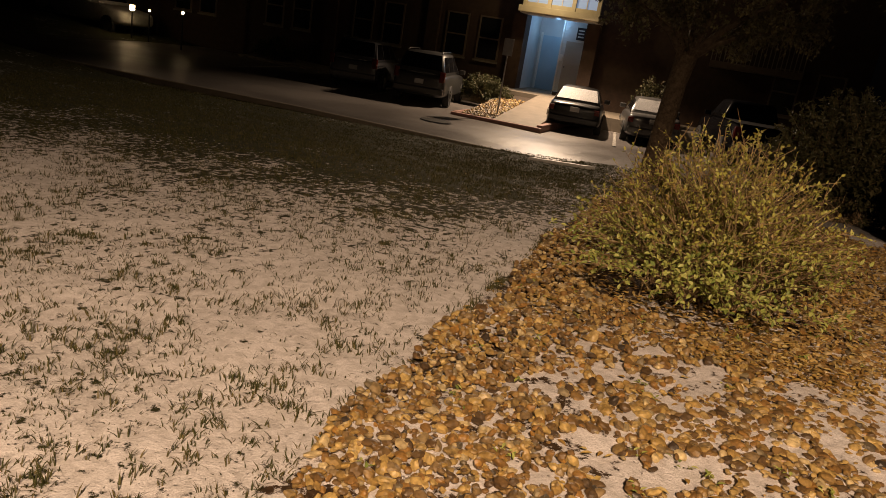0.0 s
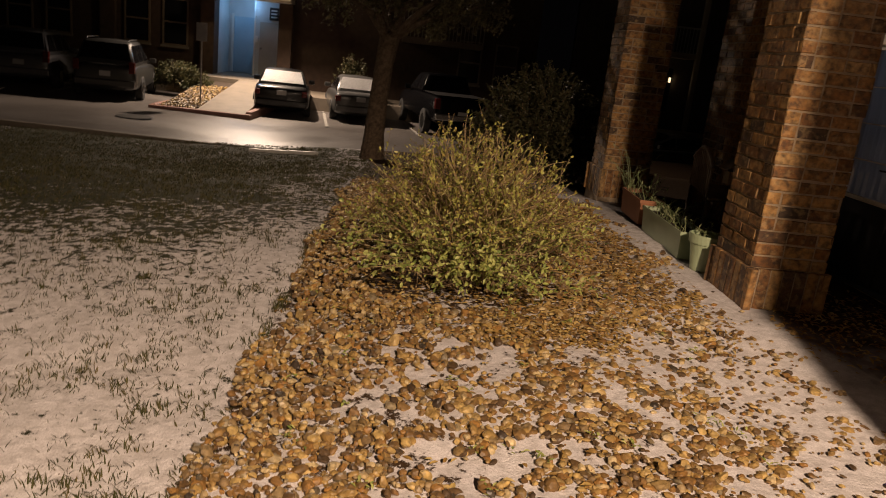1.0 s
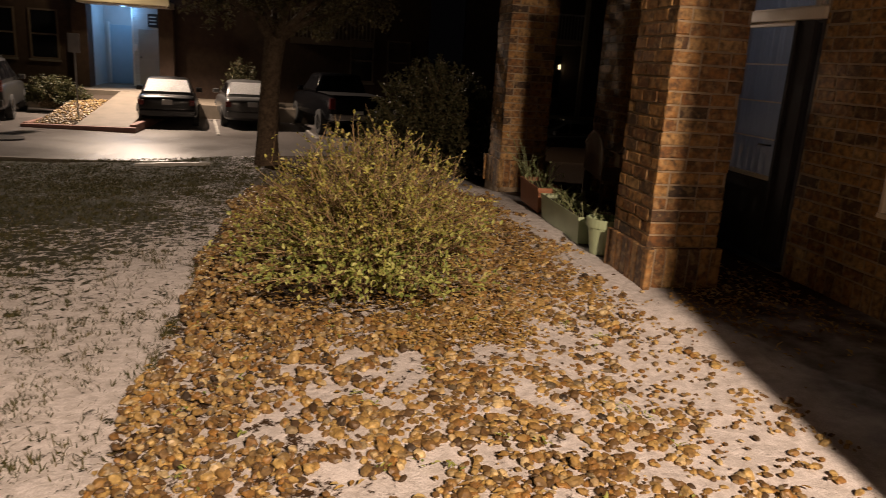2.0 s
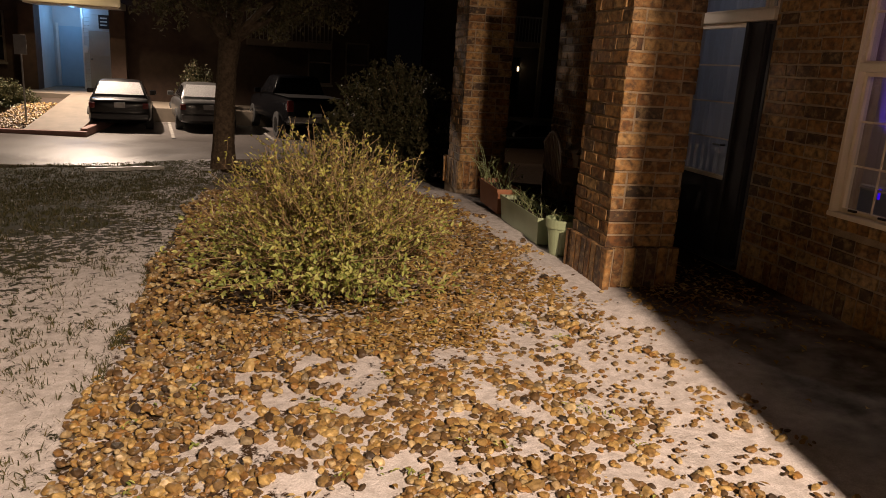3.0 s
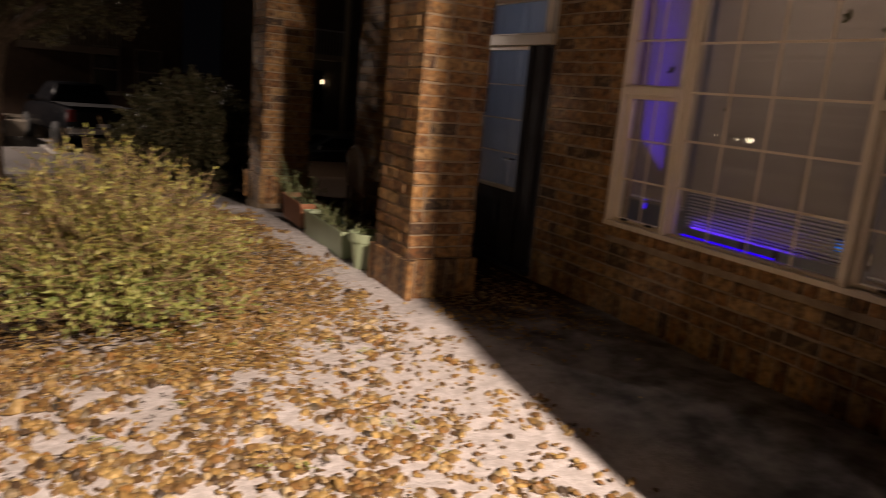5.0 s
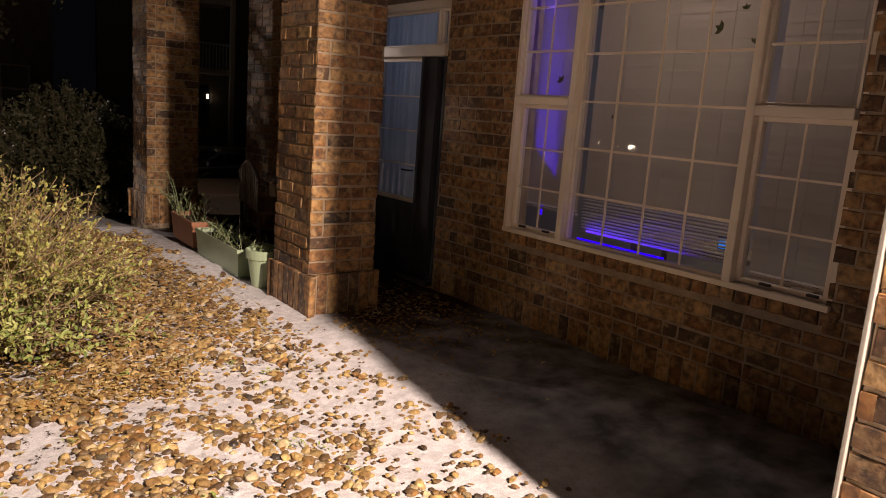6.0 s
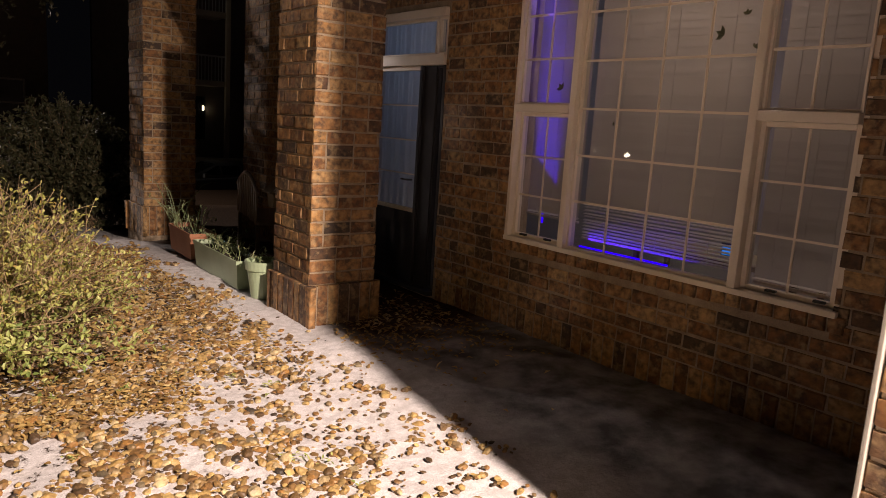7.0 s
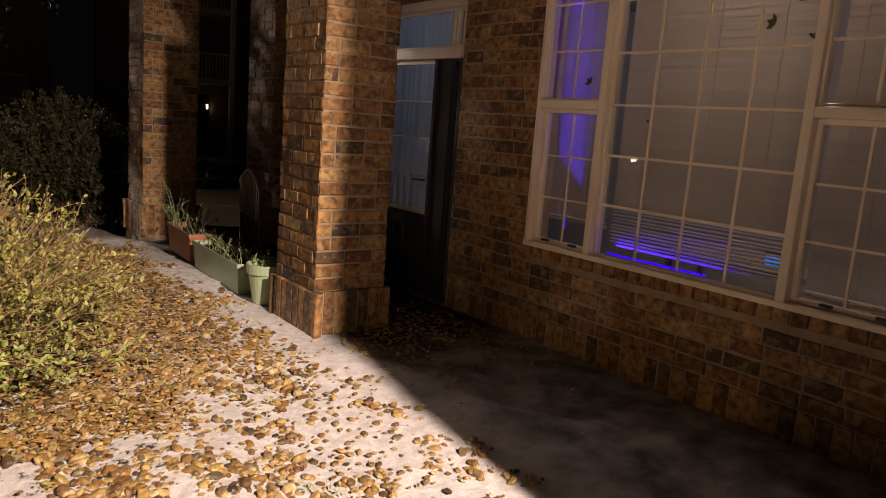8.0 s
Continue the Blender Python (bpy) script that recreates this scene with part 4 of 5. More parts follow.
def fallen_leaves():
    r = random.Random(21)
    vs, fs = [], []
    for i in range(3000):
        x, y = r.uniform(-0.95, 2.1), 2.2 + 7.6 * r.random()
        if y < 4.6 and (x > 0.9 or r.random() < 0.6) and r.random() < 0.85:
            continue
        d = rand_dir(r)
        d.z *= 0.06
        oval_leaf(vs, fs, Vector((x, y, gz(x, y) + r.uniform(0.008, 0.02))), d.normalized(), (rand_dir(r) * 0.2 + Vector((0, 0, 1))).normalized(), r.uniform(0.025, 0.055), r.uniform(0.014, 0.028))
    for i in range(5200):
        y = 4.3 + 4.4 * r.random()
        x = r.uniform(-0.6, 1.95) if r.random() < 0.25 + 0.75 * sstep(4.3, 5.4, y) else r.uniform(0.3, 1.2)
        d = rand_dir(r)
        d.z *= 0.18
        oval_leaf(vs, fs, Vector((x, y, gz(x, y) + r.uniform(0.008, 0.032))), d.normalized(), (rand_dir(r) * 0.4 + Vector((0, 0, 1))).normalized(), r.uniform(0.025, 0.055), r.uniform(0.014, 0.028))
    for i in range(700):
        x, y = r.uniform(2.4, 3.5), r.gauss(5.0, 0.45)
        if 2.25 < x < 2.9 and 5.25 < y < 5.95:
            continue
        d = rand_dir(r)
        d.z *= 0.2
        leaf(vs, fs, Vector((x, y, gz(x, y) + r.uniform(0.004, 0.02))), d.normalized(), Vector((0, 0, 1)), r.uniform(0.03, 0.07), r.uniform(0.02, 0.035))
    ob = mesh_from("fallen_leaves", vs, fs, M_FALLEN)
    tagged(ob, "yellowed fallen leaves among the river stones", "leaves", kind="stuff")


fallen_leaves()


def weeds():
    r = random.Random(77)
    vs, fs = [], []
    for i in range(46):
        y = 2.3 + 3.0 * r.random()
        x = r.uniform(-0.8, 1.7)
        for k in range(r.randrange(5, 12)):
            a = r.uniform(0, 6.283)
            d = Vector((math.cos(a), math.sin(a), r.uniform(0.1, 0.7))).normalized()
            p = Vector((x + r.gauss(0, 0.018), y + r.gauss(0, 0.018), gz(x, y) + r.uniform(0.012, 0.035)))
            oval_leaf(vs, fs, p, d, Vector((0, 0, 1)), r.uniform(0.018, 0.04), r.uniform(0.008, 0.016))
    tagged(mesh_from("weeds", vs, fs, M_LEAF_LOW), "small green weed sprigs between the river stones", "weeds", kind="stuff")


weeds()


def grass():
    r = random.Random(31)
    vs, fs = [], []

    def blade(x, y, h, lean):
        a = r.uniform(0, 6.28)
        z = gz(x, y) - 0.005
        w = r.uniform(0.0018, 0.0035) * (1 + max(0, y - 5) * 0.10)
        cx, sx = math.cos(a), math.sin(a)
        tx, ty = -sx * w, cx * w
        o = len(vs)
        vs.extend([(x - tx, y - ty, z), (x + tx, y + ty, z), (x - tx * .8 + cx * lean * .4, y - ty * .8 + sx * lean * .4, z + h * .6), (x + tx * .8 + cx * lean * .4, y + ty * .8 + sx * lean * .4, z + h * .6), (x + cx * lean, y + sx * lean, z + h)])
        fs.extend([(o, o + 1, o + 3, o + 2), (o + 2, o + 3, o + 4)])
    made = 0
    while made < 205000:
        y = 1.0 + 15.8 * r.random() ** 1.2
        half = 1.2 + y * 0.95
        x = r.uniform(-1.0 - half, -0.96) if r.random() < 0.95 else r.uniform(-0.96, 1.0 if y > 7 else -0.9)
        if y > lawn_edge(x) - 0.05:
            continue
        far_off = sstep(4.0, 10.0, y)
        dens = 0.22 + 0.28 * noise.noise((x * 1.7, y * 1.7, 1.1)) + 0.42 * noise.noise((x * 6, y * 6, 3)) + 0.35 * noise.noise((x * 14, y * 14, 5)) + 0.55 * far_off * (1 - 0.6 * sstep(-2.3, -1.3, x) * (1 - sstep(9.0, 11.0, y)))
        if r.random() > dens:
            continue
        tall, wide = r.uniform(0.6, 1.35), r.uniform(0.010, 0.026)
        for k in range(r.randrange(2, 8)):
            blade(x + r.gauss(0, wide), y + r.gauss(0, wide), r.uniform(0.012, 0.040) * tall, r.uniform(0.008, 0.045))
            made += 1
    ob = mesh_from("grass", vs, fs, M_GRASS)
    tagged(ob, "short thin winter grass poking through snow", "grass", kind="stuff")


grass()


def bush(name, place, rx, ry, height, stems_n, leaves_per, mats, leaf_size, label, seed, flat=1.0, reach=1.0):
    r = random.Random(seed)
    th = thing(name, label, "bush", place)
    stems = bmesh.new()
    vs, fs, lv, lf = [], [], [], []
    for i in range(stems_n):
        a = r.uniform(0, 6.28)
        e = r.random() ** 0.55
        base = Vector((0.30 * rx * r.gauss(0, 0.7), 0.30 * ry * r.gauss(0, 0.7), 0))
        dome = max(0.10, (1 - e ** 2.4) ** 0.6)
        tip = Vector((rx * e * math.cos(a), ry * e * math.sin(a), height * dome * r.uniform(0.72, 1.06) * flat))
        ctrl = base.lerp(tip, 0.5) + Vector((0, 0, height * 0.18 * r.random()))
        pts = []
        for t in (0, 0.25, 0.5, 0.75, 1.0):
            p = base * (1 - t) ** 2 + ctrl * (2 * t * (1 - t)) + tip * t * t
            pts.append(p + Vector((r.gauss(0, 1), r.gauss(0, 1), r.gauss(0, 1))) * 0.012)
        tube(stems, pts, [0.006, 0.005, 0.004, 0.003, 0.0015], 3)
        for k in range(leaves_per):
            t = 0.30 + 0.70 * r.random() ** 0.75
            j = min(3, int(t * 4))
            p = pts[j].lerp(pts[j + 1], t * 4 - j) + rand_dir(r) * r.uniform(0, 0.03)
            d = ((pts[j + 1] - pts[j]).normalized() * 0.6 + rand_dir(r)).normalized()
            s = r.uniform(0.7, 1.3) * leaf_size
            if p.z < 0.17 and r.random() < 0.88:
                continue
            low = p.z < height * r.uniform(0.22, 0.5)
            if low:
                leaf(lv, lf, p, d, Vector((0, 0, 1)), s * 1.35, s * 0.8)
            else:
                leaf(vs, fs, p, d, rand_dir(r, 0.5), s, s * 0.5)
    part("twig_mass", stems, M_TWIG, th)["kind"] = "stuff"
    up = mesh_from("upper_foliage", vs, fs, mats[0], th)
    up["kind"] = "stuff"
    lo = mesh_from("lower_foliage", lv, lf, mats[1], th)
    lo["kind"] = "stuff"
    return th


def cane_bush(place, rx, ry, height, canes, label, seed):
    """A many-stemmed bush: arching canes from one root, side twigs, and leaves along both."""
    r = random.Random(seed)
    th = thing("bush", label, "bush", place)
    wood = bmesh.new()
    vs, fs, lv, lf = [], [], [], []

    def leaf_at(p, d):
        if p.z < 0.06:
            return
        out = Vector((p.x / rx, p.y / ry, 0.5 * p.z / height + 0.2)).normalized()
        low = p.z < height * r.uniform(0.25, 0.5)
        s = r.uniform(0.020, 0.036) * (1.35 if low else 1.0)
        aim = (d * 0.5 + rand_dir(r) * 0.9 + out * 0.35).normalized()
        face = (rand_dir(r) * 0.7 + out * 0.6 + Vector((0, 0, 0.5))).normalized()
        oval_leaf(*((lv, lf) if low else (vs, fs)), p, aim, face, s, s * r.uniform(0.46, 0.62))

    for i in range(canes):
        a, e = r.uniform(0, 6.283), r.random() ** 0.6
        base = Vector((0.26 * rx * r.gauss(0, 0.6), 0.26 * ry * r.gauss(0, 0.6), -0.03))
        dome = max(0.10, (1 - min(e, 0.99) ** 2.4) ** 0.6)
        swell = 1 + 0.16 * noise.noise((2.2 * math.cos(a), 2.2 * math.sin(a), e * 2))
        tip = Vector((rx * e * math.cos(a) * swell, ry * e * math.sin(a) * swell, height * dome * r.uniform(0.74, 1.04)))
        ctrl = base.lerp(tip, 0.42) + Vector((0, 0, height * r.uniform(0.06, 0.24)))
        pts = []
        for k in range(7):
            t = k / 6
            pts.append(base * (1 - t) ** 2 + ctrl * (2 * t * (1 - t)) + tip * t * t + rand_dir(r) * 0.010)
        tube(wood, pts, [0.0055, 0.005, 0.0045, 0.004, 0.0032, 0.0024, 0.0012], 4)

        def along(t):
            j = min(5, int(t * 6))
            return pts[j].lerp(pts[j + 1], t * 6 - j), (pts[j + 1] - pts[j]).normalized()
        for k in range(9):
            leaf_at(*along(0.45 + 0.55 * r.random()))
        for k in range(6):
            p, d = along(0.30 + 0.66 * r.random())
            way = (d * 0.9 + rand_dir(r) * 0.75 + Vector((0, 0, 0.12))).normalized()
            L = r.uniform(0.10, 0.26)
            q = p + way * L * 0.55 + rand_dir(r) * 0.01
            end = p + way * L + Vector((0, 0, -0.02 * r.random()))
            tube(wood, [p, q, end], [0.0024, 0.0018, 0.0009], 3)
            for n in range(6):
                t = 0.15 + 0.85 * r.random()
                leaf_at((p.lerp(q, t / 0.55) if t < 0.55 else q.lerp(end, (t - 0.55) / 0.45)), way)
    part("twig_mass", wood, M_TWIG, th)["kind"] = "stuff"
    mesh_from("upper_foliage", vs, fs, M_LEAF, th)["kind"] = "stuff"
    mesh_from("lower_foliage", lv, lf, M_LEAF_LOW, th)["kind"] = "stuff"
    return th


cane_bush((0.29, 5.60, gz(0.29, 5.60)), 1.06, 1.02, 1.11, 360, "twiggy rounded bush with sparse yellow-green leaves in the stone bed", 41)
bush("shrub", (2.05, 13.2, gz(2.05, 13.2)), 1.45, 1.2, 1.95, 420, 60, (M_LEAF_SHRUB, M_LEAF_SHRUB), 0.075, "large dark rounded shrub beyond the brick column", 42)


def tree(place, label, seed):
    r = random.Random(seed)
    th = thing("tree", label, "tree", place)
    tr = bmesh.new()
    trunk = [(0, 0, -0.3), (0.01, 0, 0.0), (0.02, 0, 0.5), (0.05, 0, 1.2), (0.10, 0, 1.9), (0.17, 0, 2.5)]
    tube(tr, trunk, [0.33, 0.26, 0.21, 0.19, 0.185, 0.21], 14)
    part("trunk", tr, M_BARK, th, "rough dark bark")
    vs, fs = [], []
    for i in range(9):
        a = i * 0.72 + r.uniform(-0.2, 0.2)
        L = r.uniform(1.6, 3.0)
        rise = r.uniform(1.0, 2.0)
        pts = [Vector((0.15, 0, 2.35))]
        for k in range(1, 6):
            t = k / 5
            pts.append(Vector((0.15 + math.cos(a) * L * t, math.sin(a) * L * t, 2.35 + rise * 1.6 * t - 0.35 * L * t * t + r.gauss(0, 0.06))))
        lb = bmesh.new()
        tube(lb, pts, [0.10, 0.065, 0.04, 0.025, 0.014, 0.006], 7)
        part("limb", lb, M_BARK, th)
        for k in range(26):
            t = 0.3 + 0.7 * r.random()
            j = min(4, int(t * 5))
            p = pts[j].lerp(pts[j + 1], t * 5 - j)
            d = rand_dir(r, -0.1)
            q = p + d * r.uniform(0.3, 0.8)
            for m in range(46):
                c = p.lerp(q, 0.2 + 0.8 * r.random()) + rand_dir(r) * r.uniform(0.0, 0.16)
                c.z -= r.uniform(0, 0.12)
                leaf(vs, fs, c, rand_dir(r, -0.6), Vector((0, 0, 1)), r.uniform(0.06, 0.11), r.uniform(0.04, 0.07))
    cr = mesh_from("crown", vs, fs, M_LEAF_TREE, th)
    cr["kind"] = "stuff"
    return th


tree((-0.90, 15.4, gz(-0.90, 15.4)), "street tree with a rough trunk and drooping dry leaves", 51)

# ---- parked cars ----
def loft(stations, m=None):
    """Closed skin through rings of equal length."""
    bm = bmesh.new()
    rings = [[bm.verts.new(p) for p in ring] for ring in stations]
    n = len(rings[0])
    for a, c in zip(rings, rings[1:]):
        for k in range(n):
            bm.faces.new((a[k], a[(k + 1) % n], c[(k + 1) % n], c[k]))
    bm.faces.new(rings[0][::-1])
    bm.faces.new(rings[-1])
    bmesh.ops.recalc_face_normals(bm, faces=bm.faces)
    return bm


def body_ring(y, w, z0, z1, crown):
    h = w / 2
    return [(-h * 0.90, y, z0), (-h, y, z0 + 0.12), (-h, y, (z0 + z1) / 2 + 0.05), (-h * 0.95, y, z1 - 0.05), (-h * 0.86, y, z1), (0, y, z1 + crown),
            (h * 0.86, y, z1), (h * 0.95, y, z1 - 0.05), (h, y, (z0 + z1) / 2 + 0.05), (h, y, z0 + 0.12), (h * 0.90, y, z0), (0, y, z0 - 0.01)]


def top_ring(y, wb, wt, zb, zt):
    a, c = wb / 2, wt / 2
    return [(-a, y, zb), (-a * 0.5 - c * 0.5, y, (zb + zt) / 2 + 0.02), (-c, y, zt - 0.04), (-c * 0.85, y, zt), (0, y, zt + 0.025), (c * 0.85, y, zt), (c, y, zt - 0.04), (a * 0.5 + c * 0.5, y, (zb + zt) / 2 + 0.02), (a, y, zb), (0, y, zb - 0.01)]


CARS = {
    # length, width, belt, roof, profile of body top (y, z), greenhouse (y, half share of height)
    "sedan": dict(L=4.7, W=1.82, zb=0.22, deck=[(0, 0.86), (0.12, 0.98), (0.9, 1.0), (3.0, 0.96), (4.4, 0.82), (4.7, 0.66)], glass=[(0.42, 0.0), (1.15, 1.0), (2.2, 1.0), (3.25, 0.0)], roof=1.44, wheels=(0.95, 3.72), r=0.33),
    "suv": dict(L=4.7, W=1.88, zb=0.28, deck=[(0, 0.95), (0.10, 1.06), (0.9, 1.07), (3.1, 1.05), (4.4, 0.95), (4.7, 0.75)], glass=[(0.02, 0.0), (0.40, 1.0), (2.4, 1.0), (3.4, 0.0)], roof=1.70, wheels=(0.95, 3.72), r=0.36),
    "truck": dict(L=5.7, W=1.98, zb=0.42, deck=[(0, 1.22), (0.05, 1.28), (2.2, 1.28), (4.2, 1.22), (5.4, 1.12), (5.7, 0.9)], glass=[(2.1, 0.0), (2.25, 1.0), (3.5, 1.0), (4.2, 0.0)], roof=1.85, wheels=(1.15, 4.75), r=0.40),
}


def car(kind, place, turn, coat, label, rear_glass=None, frosted=False):
    """A parked car; its tail is at the origin and it points along +y."""
    c = CARS[kind]
    W = c["W"]
    th = thing("car" if kind != "truck" else "pickup_truck", label, "car" if kind != "truck" else "pickup truck", place, turn, group="cars parked in the bays")
    rings = []
    for y, z in c["deck"]:
        end = min(1.0, 0.90 + 0.10 * min(y, c["L"] - y) / 0.4)
        rings.append(body_ring(y, W * end, c["zb"] + (0.12 if y in (0, c["L"]) else 0), z, 0.015))
    b = smooth(part("body", loft(rings), coat, th))
    rounding = b.modifiers.new("rounding", "SUBSURF")
    rounding.levels = rounding.render_levels = 2
    g = []
    for y, s in c["glass"]:
        zb = 0.93 if kind == "sedan" else (1.03 if kind == "suv" else 1.22)
        zt = zb + 0.03 + (c["roof"] - zb - 0.03) * s
        g.append(top_ring(y, W * 0.86, W * (0.86 - 0.20 * s), zb, zt))
    smooth(part("cabin", loft(g), coat, th))
    (y0, _), (y1, _), (y2, _), (y3, _) = c["glass"]
    zb = 0.93 if kind == "sedan" else (1.03 if kind == "suv" else 1.22)
    zt = c["roof"]
    # panes stand just proud of the cabin
    def quad(name, pts, material):
        bm = bmesh.new()
        vs = [bm.verts.new(p) for p in pts]
        f = bm.faces.new(vs)
        r = bmesh.ops.solidify(bm, geom=[f], thickness=0.008)
        return part(name, bm, material, th)
    hw = W * 0.43
    tw = W * 0.33
    dy, dz = y1 - y0, zt - zb
    ln = math.hypot(dy, dz)
    ny, nz = -dz / ln * 0.012, dy / ln * 0.012
    lo, hi = 0.16, 0.88
    quad("rear_window", [(s * (hw + (tw - hw) * f) * 0.90, y0 + dy * f + ny, zb + 0.03 + (dz - 0.03) * f + nz + 0.016 * (1 - abs(0)) ) for s, f in ((-1, lo), (1, lo), (1, hi), (-1, hi))], rear_glass or M_CARGLASS)
    dy = y3 - y2
    quad("windscreen", [(s * (hw + (tw - hw) * f) * 0.90, y3 - dy * f + 0.012, zb + 0.03 + (dz - 0.03) * f + 0.03) for s, f in ((-1, lo), (1, lo), (1, hi), (-1, hi))], M_CARGLASS)
    n = 3 if kind != "truck" else 2
    for s in (-1, 1):
        for i in range(n):
            f0, f1 = i / n + 0.02, (i + 1) / n - 0.02
            a0 = y0 + 0.30 * (y1 - y0) + (y3 - 0.35 * (y3 - y2) - y0 - 0.30 * (y1 - y0)) * f0
            a1 = y0 + 0.30 * (y1 - y0) + (y3 - 0.35 * (y3 - y2) - y0 - 0.30 * (y1 - y0)) * f1
            t0, t1 = max(a0, y1 + 0.08), min(a1, y2 + 0.02)
            if t1 - t0 < 0.08:
                t0, t1 = (t0 + t1) / 2 - 0.04, (t0 + t1) / 2 + 0.04
            xb, xt = s * (hw - 0.03 + 0.014), s * (tw + 0.03 + 0.014)
            quad("side_window", [(xb, a0, zb + 0.10), (xb, a1, zb + 0.10), (xt, t1, zt - 0.09), (xt, t0, zt - 0.09)], M_FROST if frosted else M_CARGLASS)
        lampz = 0.78 if kind == "sedan" else (0.92 if kind == "suv" else 0.98)
        part("tail_lamp", boxm(s * W * 0.40 - 0.10, s * W * 0.40 + 0.07, -0.02, 0.14, lampz - 0.10, lampz + (0.06 if kind == "sedan" else 0.22), 0.02), M_REDLAMP, th)
        mr = bmesh.new()
        box(mr, s * (W / 2 + 0.03) - 0.10, s * (W / 2 + 0.03) + 0.10, y3 - 0.55, y3 - 0.42, zb + 0.02, zb + 0.17, 0.03)
        part("mirror", mr, coat, th)
        for wy in c["wheels"]:
            rot = Matrix.Translation((s * (W / 2 - 0.10), wy, c["r"])) @ Matrix.Rotation(radians(90), 4, "Y")
            ty = part("tyre", lathe(bmesh.new(), [(c["r"] * 0.62, -0.10), (c["r"] * 0.95, -0.11), (c["r"], -0.08), (c["r"], 0.08), (c["r"] * 0.95, 0.11), (c["r"] * 0.62, 0.10)], 26, rot), M_RUBBER, th)
            part("rim", lathe(bmesh.new(), [(c["r"] * 0.60, -0.105), (c["r"] * 0.58, -0.09), (0.06, -0.08), (0.06, 0.08), (c["r"] * 0.58, 0.09), (c["r"] * 0.60, 0.105)], 18, rot), M_CHROME, ty)
    part("bumper", boxm(-W * 0.44, W * 0.44, -0.05, 0.12, c["zb"] + 0.13, c["zb"] + 0.33, 0.04), coat if kind != "truck" else M_CHROME, th)
    part("blank_plate", boxm(-0.15, 0.15, -0.012 if kind != "sedan" else -0.016, 0.004, 0.70, 0.85, 0.004), M_STEELGREY, th, "plain pale plate")
    if kind == "suv":
        for s in (-1, 1):
            part("roof_rail", tube(bmesh.new(), [(s * W * 0.30, y1 + 0.1, zt + 0.0), (s * W * 0.30, y1 + 0.2, zt + 0.05), (s * W * 0.30, y2 - 0.2, zt + 0.05), (s * W * 0.30, y2 - 0.05, zt)], 0.014, 6), M_CHROME, th)
    if kind == "truck":
        bed = bmesh.new()
        box(bed, -W * 0.42, W * 0.42, 0.08, 2.05, 1.295, 1.30)
        part("bed_cover", bed, M_DARK, th)
    return th


P_BLACK, P_SILVER, P_WHITE, P_GREY = paint("black_car_paint", (0.006, 0.006, 0.007)), paint("silver_car_paint", (0.10, 0.10, 0.10)), paint("white_car_paint", (0.62, 0.60, 0.57)), paint("grey_car_paint", (0.09, 0.09, 0.10))


P_TRUCK = paint("black_truck_paint", (0.005, 0.005, 0.006), 0.22)
for socket, value in (("Coat Weight", 0.0), ("Metallic", 0.0), ("Specular IOR Level", 0.15)):
    P_TRUCK.node_tree.nodes["Principled BSDF"].inputs[socket].default_value = value
# silver darkened, with the shade on the car's rear put into the paint
P_SHADESILVER = paint("shaded_silver_car_paint", (0.05, 0.05, 0.05))


def on_road(x, y, lift=0.0):
    return (x, y, road_z(x) + lift)


car("sedan", on_road(-4.25, 24.0), 8, P_BLACK, "black sedan seen from behind with a sleet-covered rear window", M_FROST)
car("sedan", on_road(-1.78, 24.6), 10, P_SILVER, "silver sedan parked beyond the tree trunk", M_FROST)
car("truck", on_road(1.45, 23.0), 12, P_TRUCK, "black pickup truck with a covered bed")
car("suv", on_road(-9.15, 22.6), 12, P_SHADESILVER, "silver estate car beside the hedge, its rear's shade put into the paint", M_CARGLASS)
car("suv", on_road(-11.9, 23.2), 12, P_GREY, "grey sport utility car parked in the shade")
car("truck", (-30.2, 27.2, road_z(-29)), -94, P_WHITE, "pale pickup truck parked side-on at the far end of the lane")
car("sedan", (11.2, 26.0, -1.75), 92, P_SILVER, "grey car parked beyond the patio")

# ---- island, path and far pavement ----
def slab(name, x0, x1, y0, y1, zf, zb, material, label, thick=0.25, category="pavement"):
    bm = bmesh.new()
    box(bm, x0, x1, y0, y1, -thick, 0, 0.012)
    for v in bm.verts:
        v.co.z += zf + (zb - zf) * (v.co.y - y0) / (y1 - y0)
    ob = link(name, bm, material)
    return tagged(ob, label, category, kind="structure")


ZR = road_z(-6.0)
slab("pavement_path", -6.40, -5.0, 22.35, 27.6, ZR + 0.13, -0.20, M_CONC, "pale concrete ramp path rising to the entry")
slab("pavement_landing", -8.6, -4.3, 27.6, 31.0, -0.19, -0.12, M_CONC, "pale concrete landing before the entry")
slab("pavement_far", -20, -8.6, 28.0, 29.4, -0.75, -0.6, M_CONC, "concrete walk along the far building")
slab("pavement_right", -4.3, 14, 27.7, 29.4, -0.55, -0.4, M_CONC, "concrete walk along the far building")
isl = slab("planted_island", -7.6, -6.43, 22.5, 27.6, ZR + 0.08, -0.35, M_SOIL, "gravel-filled kerbed island beside the path", category="island")
kb = bmesh.new()
box(kb, -7.75, -4.80, 22.15, 22.34, ZR - 0.2, ZR + 0.13, 0.03)
box(kb, -4.99, -4.81, 22.345, 26.5, ZR - 0.2, ZR + 0.20, 0.03)
box(kb, -7.75, -7.61, 22.345, 26.5, ZR - 0.2, ZR + 0.15, 0.03)
tagged(link("kerb_island", kb, M_CURB_RED), "worn reddish kerb round the island and path", "kerb", kind="structure")
